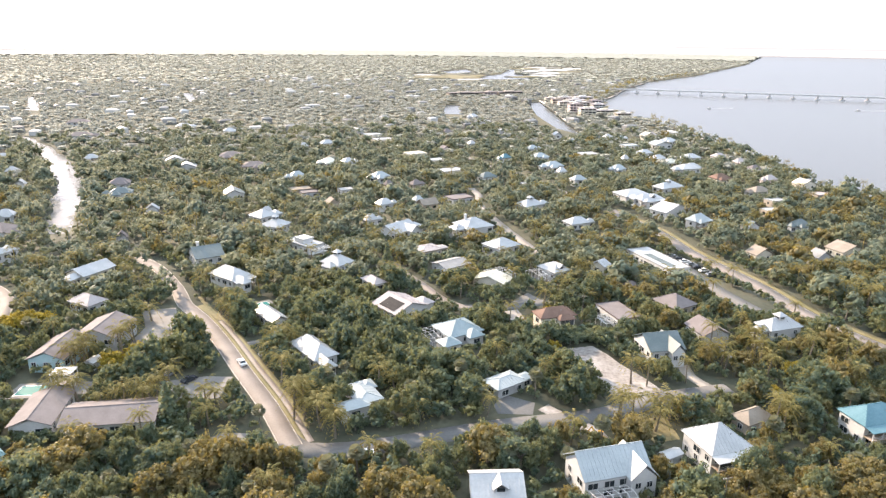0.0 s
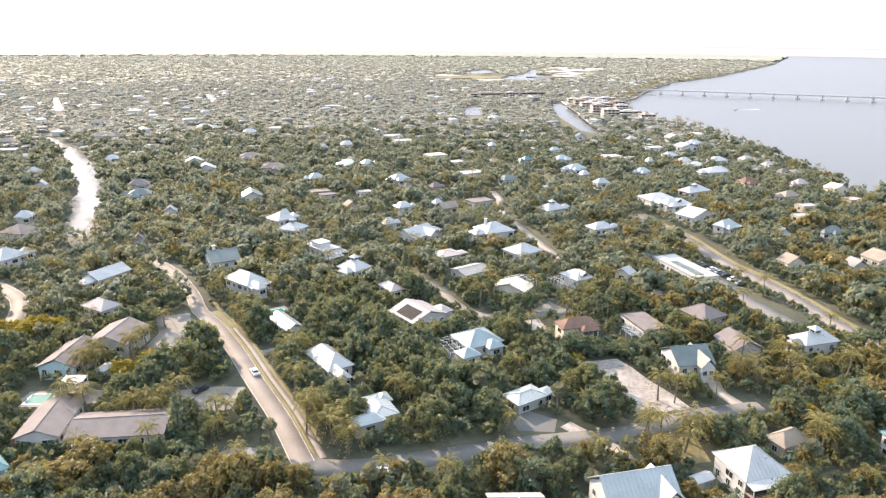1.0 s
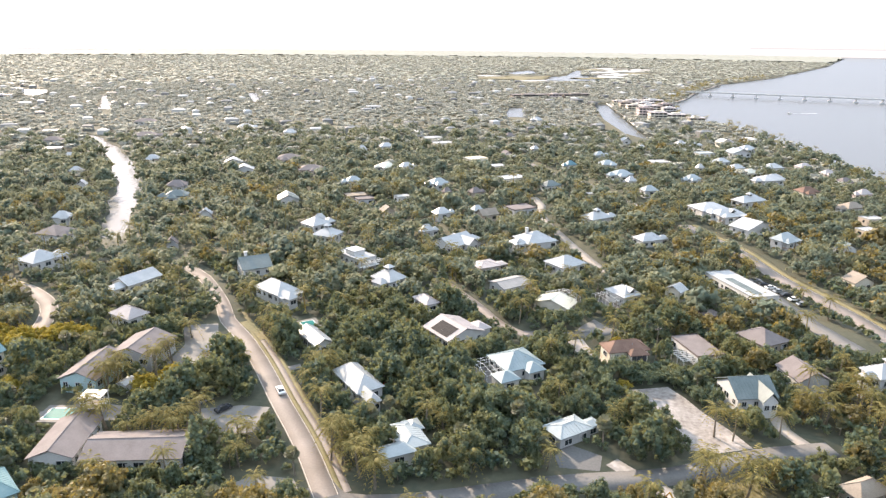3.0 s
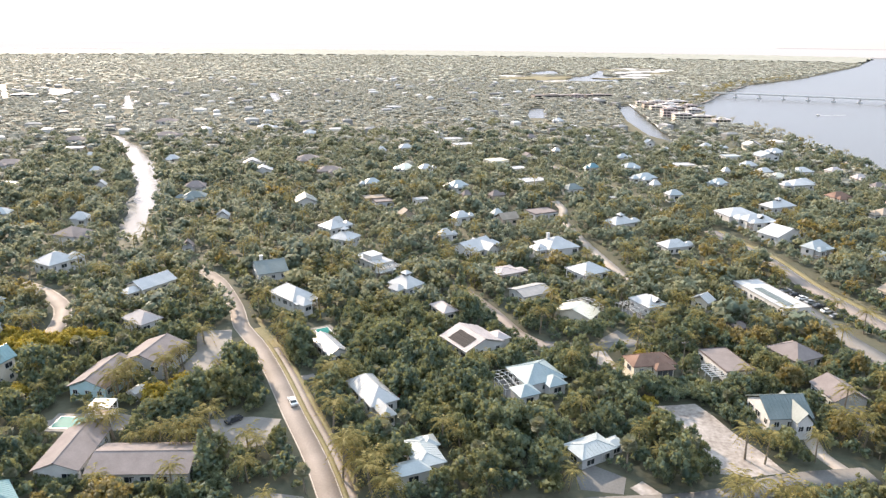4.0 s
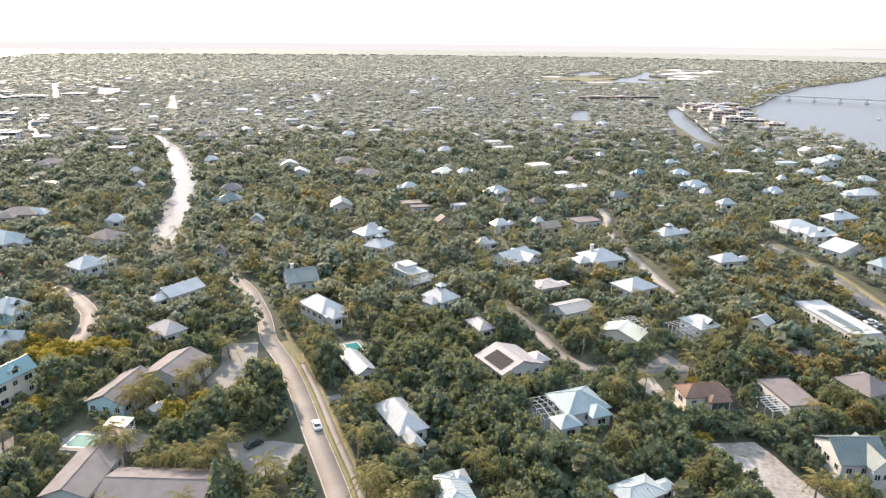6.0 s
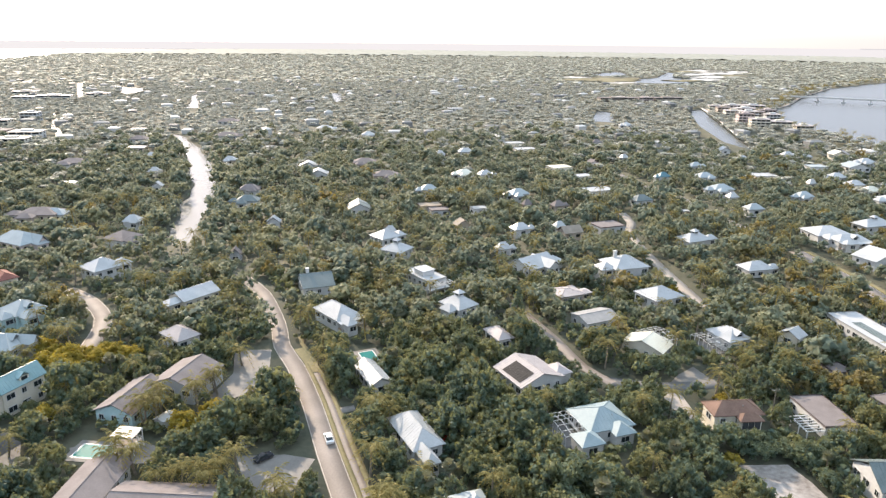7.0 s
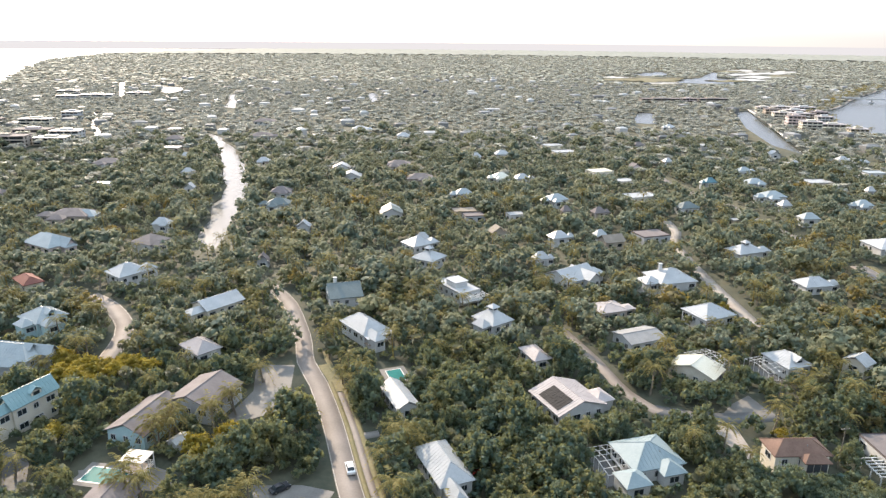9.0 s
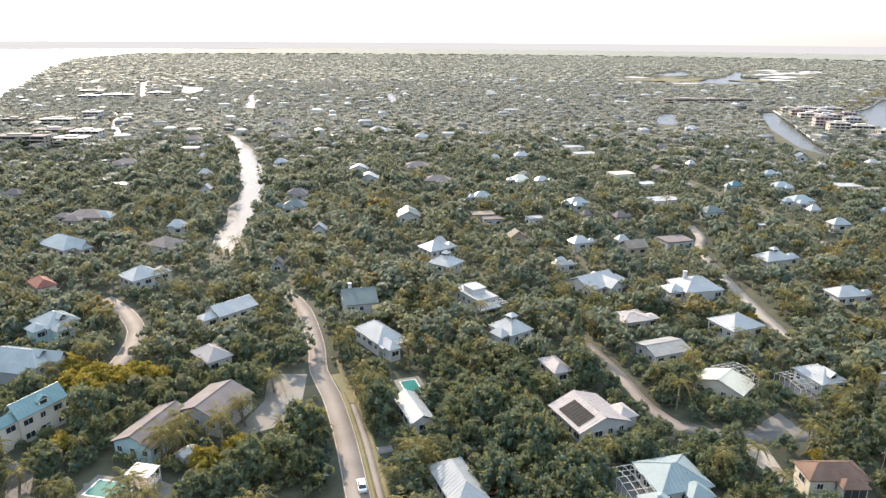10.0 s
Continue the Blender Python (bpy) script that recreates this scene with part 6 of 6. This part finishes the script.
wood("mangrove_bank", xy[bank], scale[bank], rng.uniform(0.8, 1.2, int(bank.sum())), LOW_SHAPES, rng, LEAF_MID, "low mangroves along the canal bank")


def far_canopy():
    """The roof of the furthest woods as one uneven sheet."""
    rng = np.random.RandomState(7)
    na, nr = 420, 50
    ang = np.radians(np.linspace(-40, 60, na))
    rad = 3430 * (4500 / 3430) ** (np.arange(nr) / (nr - 1))
    R, A = np.meshgrid(rad, ang)
    R = R + rng.uniform(-6, 6, R.shape)
    xy = np.stack([-np.sin(A) * R, np.cos(A) * R - 15], -1).reshape(-1, 2)
    z = rng.uniform(3.5, 9.5, len(xy))
    ok = free_of(xy, np.full(len(xy), 2.0))
    i = (np.arange(na - 1)[:, None] * nr + np.arange(nr - 1)[None]).ravel()
    quad = np.stack([i, i + 1, i + nr + 1, i + nr], 1)
    quad = quad[ok[quad].all(1)]
    tris = np.vstack([quad[:, [0, 2, 1]], quad[:, [0, 3, 2]]])
    return np.c_[xy, z], tris


tagged(new("far_woods", arrays_mesh("far_woods", *far_canopy(), MANGROVE)), "far mangrove woods, haze put into their pale grey", "trees", kind="stuff")

# yellow-green shrubs, golden bushes and dark conifers
YELLOW = material("yellow_green_leaves", (0.17, 0.15, 0.032), (0.33, 0.265, 0.055), 0.2, 1.2, 0.7, 0, 0.5, spec=0.25, translucent=(0.5, 0.38, 0.03))


def shrub(x, y, s, mat, words, k):
    t = new("shrub")
    t.matrix_basis = pose(x, y, 0, 0, 0, 77 * k)
    v, f = NEAR_SHAPES[k % 5]
    c = new("crown", arrays_mesh("crown", v * s * (1, 1, 0.8), f, mat))
    c.parent = t
    part("stem", bar((0, 0, 0), (0.1, 0, s * 0.6), 0.09, 6), BARK, t)
    return tagged(t, words, "shrub", "bright shrubs")


for k, (x, y) in enumerate(yellow_shrubs):
    shrub(x, y, 3.4 + 0.4 * (k % 4), YELLOW, "bright yellow-green rounded shrub", k)
for k, (x, y) in enumerate([(27.0, 203.1), (29.0, 199.7), (32.5, 202.6), (34.4, 199.0), (37.6, 199.2), (39.6, 197.0), (42.4, 194.7), (44.5, 191.0), (31.1, 196.7), (37.3, 202.7), (45.1, 198.6), (45.2, 187.9)]):
    shrub(x, y, 2.7 + 0.3 * (k % 3), LEAF, "dense olive-green shrub beside the sand lot", k)
for k, (x, y) in enumerate(orange_bushes):
    shrub(x, y, 2.6, YELLOW, "golden-orange bush beside the house", k)


def conifer(x, y, h, k):
    t = new("conifer")
    t.matrix_basis = pose(x, y, 0, 0, 0, 50 * k)
    rng = np.random.RandomState(80 + k)
    c, d = [], []
    for z in np.arange(0.12, 1.0, 0.05):
        r = 0.24 * (1 - z) + 0.02
        for a in np.arange(0, 6.28, 0.5 / (1.2 - z)):
            b = a + rng.uniform(0, 0.5)
            for q in (0.55, 1.0):
                c.append((r * q * math.cos(b), r * q * math.sin(b), z - 0.03 * q))
                d.append((math.cos(b) * 0.5, math.sin(b) * 0.5, 0.8))
    v, f = kites(rng, np.array(c), np.array(d), 0.075)
    o = new("crown", arrays_mesh("crown", v * h, f, LEAF))
    o.parent = t
    bm = bmesh.new()
    add_taper(bm, (0, 0, 0), (0, 0, h * 0.95), 0.25, 0.04)
    part("trunk", bm, BARK, t)
    return tagged(t, "tall dark conifer with a narrow crown", "conifer", "conifers")


for k, (x, y) in enumerate([(-35.4, 263.8), (-74.6, 143.2), (-175.4, 294.8)]):
    conifer(x, y, 12.5, k)

# palms
palms = [palm_proto(k, 3.5 + 0.9 * k) for k in range(4)]
xy, rng = scatter(105, 330, 13, 9)
ok = free_of(xy, np.full(len(xy), 1.5))
xy = np.vstack([np.array(placed_palms), xy[ok][rng.permutation(int(ok.sum()))[:230]]])
for k, q in enumerate(xy):
    s = rng.uniform(1.1, 1.4) if k < len(placed_palms) else rng.uniform(0.8, 1.15)
    m = pose(q[0], q[1], 0, 0, 0, rng.uniform(0, 360)) @ Matrix.Diagonal((s, s, s, 1))
    if k < 4:
        palms[k].matrix_basis = m
    else:
        copy_thing(palms[k % 4], m)
fan_palms = [fan_palm_proto(40 + k, 3.6 + 0.9 * k) for k in range(4)]
xy, rng = scatter(118, 300, 9, 19)
ok = free_of(xy, np.full(len(xy), 1.2)) & (headroom(xy) > 7)
xy = xy[ok][rng.permutation(int(ok.sum()))[:260]]
for k, q in enumerate(xy):
    s = rng.uniform(0.85, 1.2)
    m = pose(q[0], q[1], 0, 0, 0, rng.uniform(0, 360)) @ Matrix.Diagonal((s, s, s, 1))
    if k < 4:
        fan_palms[k].matrix_basis = m
    else:
        copy_thing(fan_palms[k % 4], m)
xy, rng = scatter(255, 470, 15, 29)
ok = free_of(xy, np.full(len(xy), 1.2))
xy = xy[ok][rng.permutation(int(ok.sum()))[:380]]
room = headroom(xy) > 6.5
xy = xy[room]
wood("palm_groves", xy, rng.uniform(1.0, 1.45, len(xy)), np.ones(len(xy)), [palm_whole(50 + k, 5.0 + 0.8 * k) for k in range(4)], rng, PALM_LEAF, "scattered palms among the trees further off")
shore_line = np.array(SHORE)[:60]
rng = np.random.RandomState(15)
spots = shore_line[rng.randint(0, len(shore_line), 180)] + np.c_[rng.uniform(-26, -2, 180), rng.uniform(-12, 12, 180)]
spots = spots[free_of(spots, np.full(len(spots), 1.0))]
wood("shore_palms", spots, rng.uniform(1.0, 1.5, len(spots)), np.ones(len(spots)), [palm_whole(k, 5.5 + k) for k in range(3)], rng, PALM_LEAF, "row of tall palms along the bay shore")
hedge = np.vstack([smooth_line([(-152, 201), (-136, 205), (-120, 211), (-116, 214)], 1.6), smooth_line([(-108, 134), (-98, 134), (-85, 136), (-72, 137)], 1.6)])
rng = np.random.RandomState(5)
wood("hedge", hedge + rng.uniform(-0.5, 0.5, hedge.shape), rng.uniform(1.5, 2.1, len(hedge)), rng.uniform(0.9, 1.1, len(hedge)), BACK_SHAPES[:2], rng, LEAF, "long clipped green hedge behind the house")
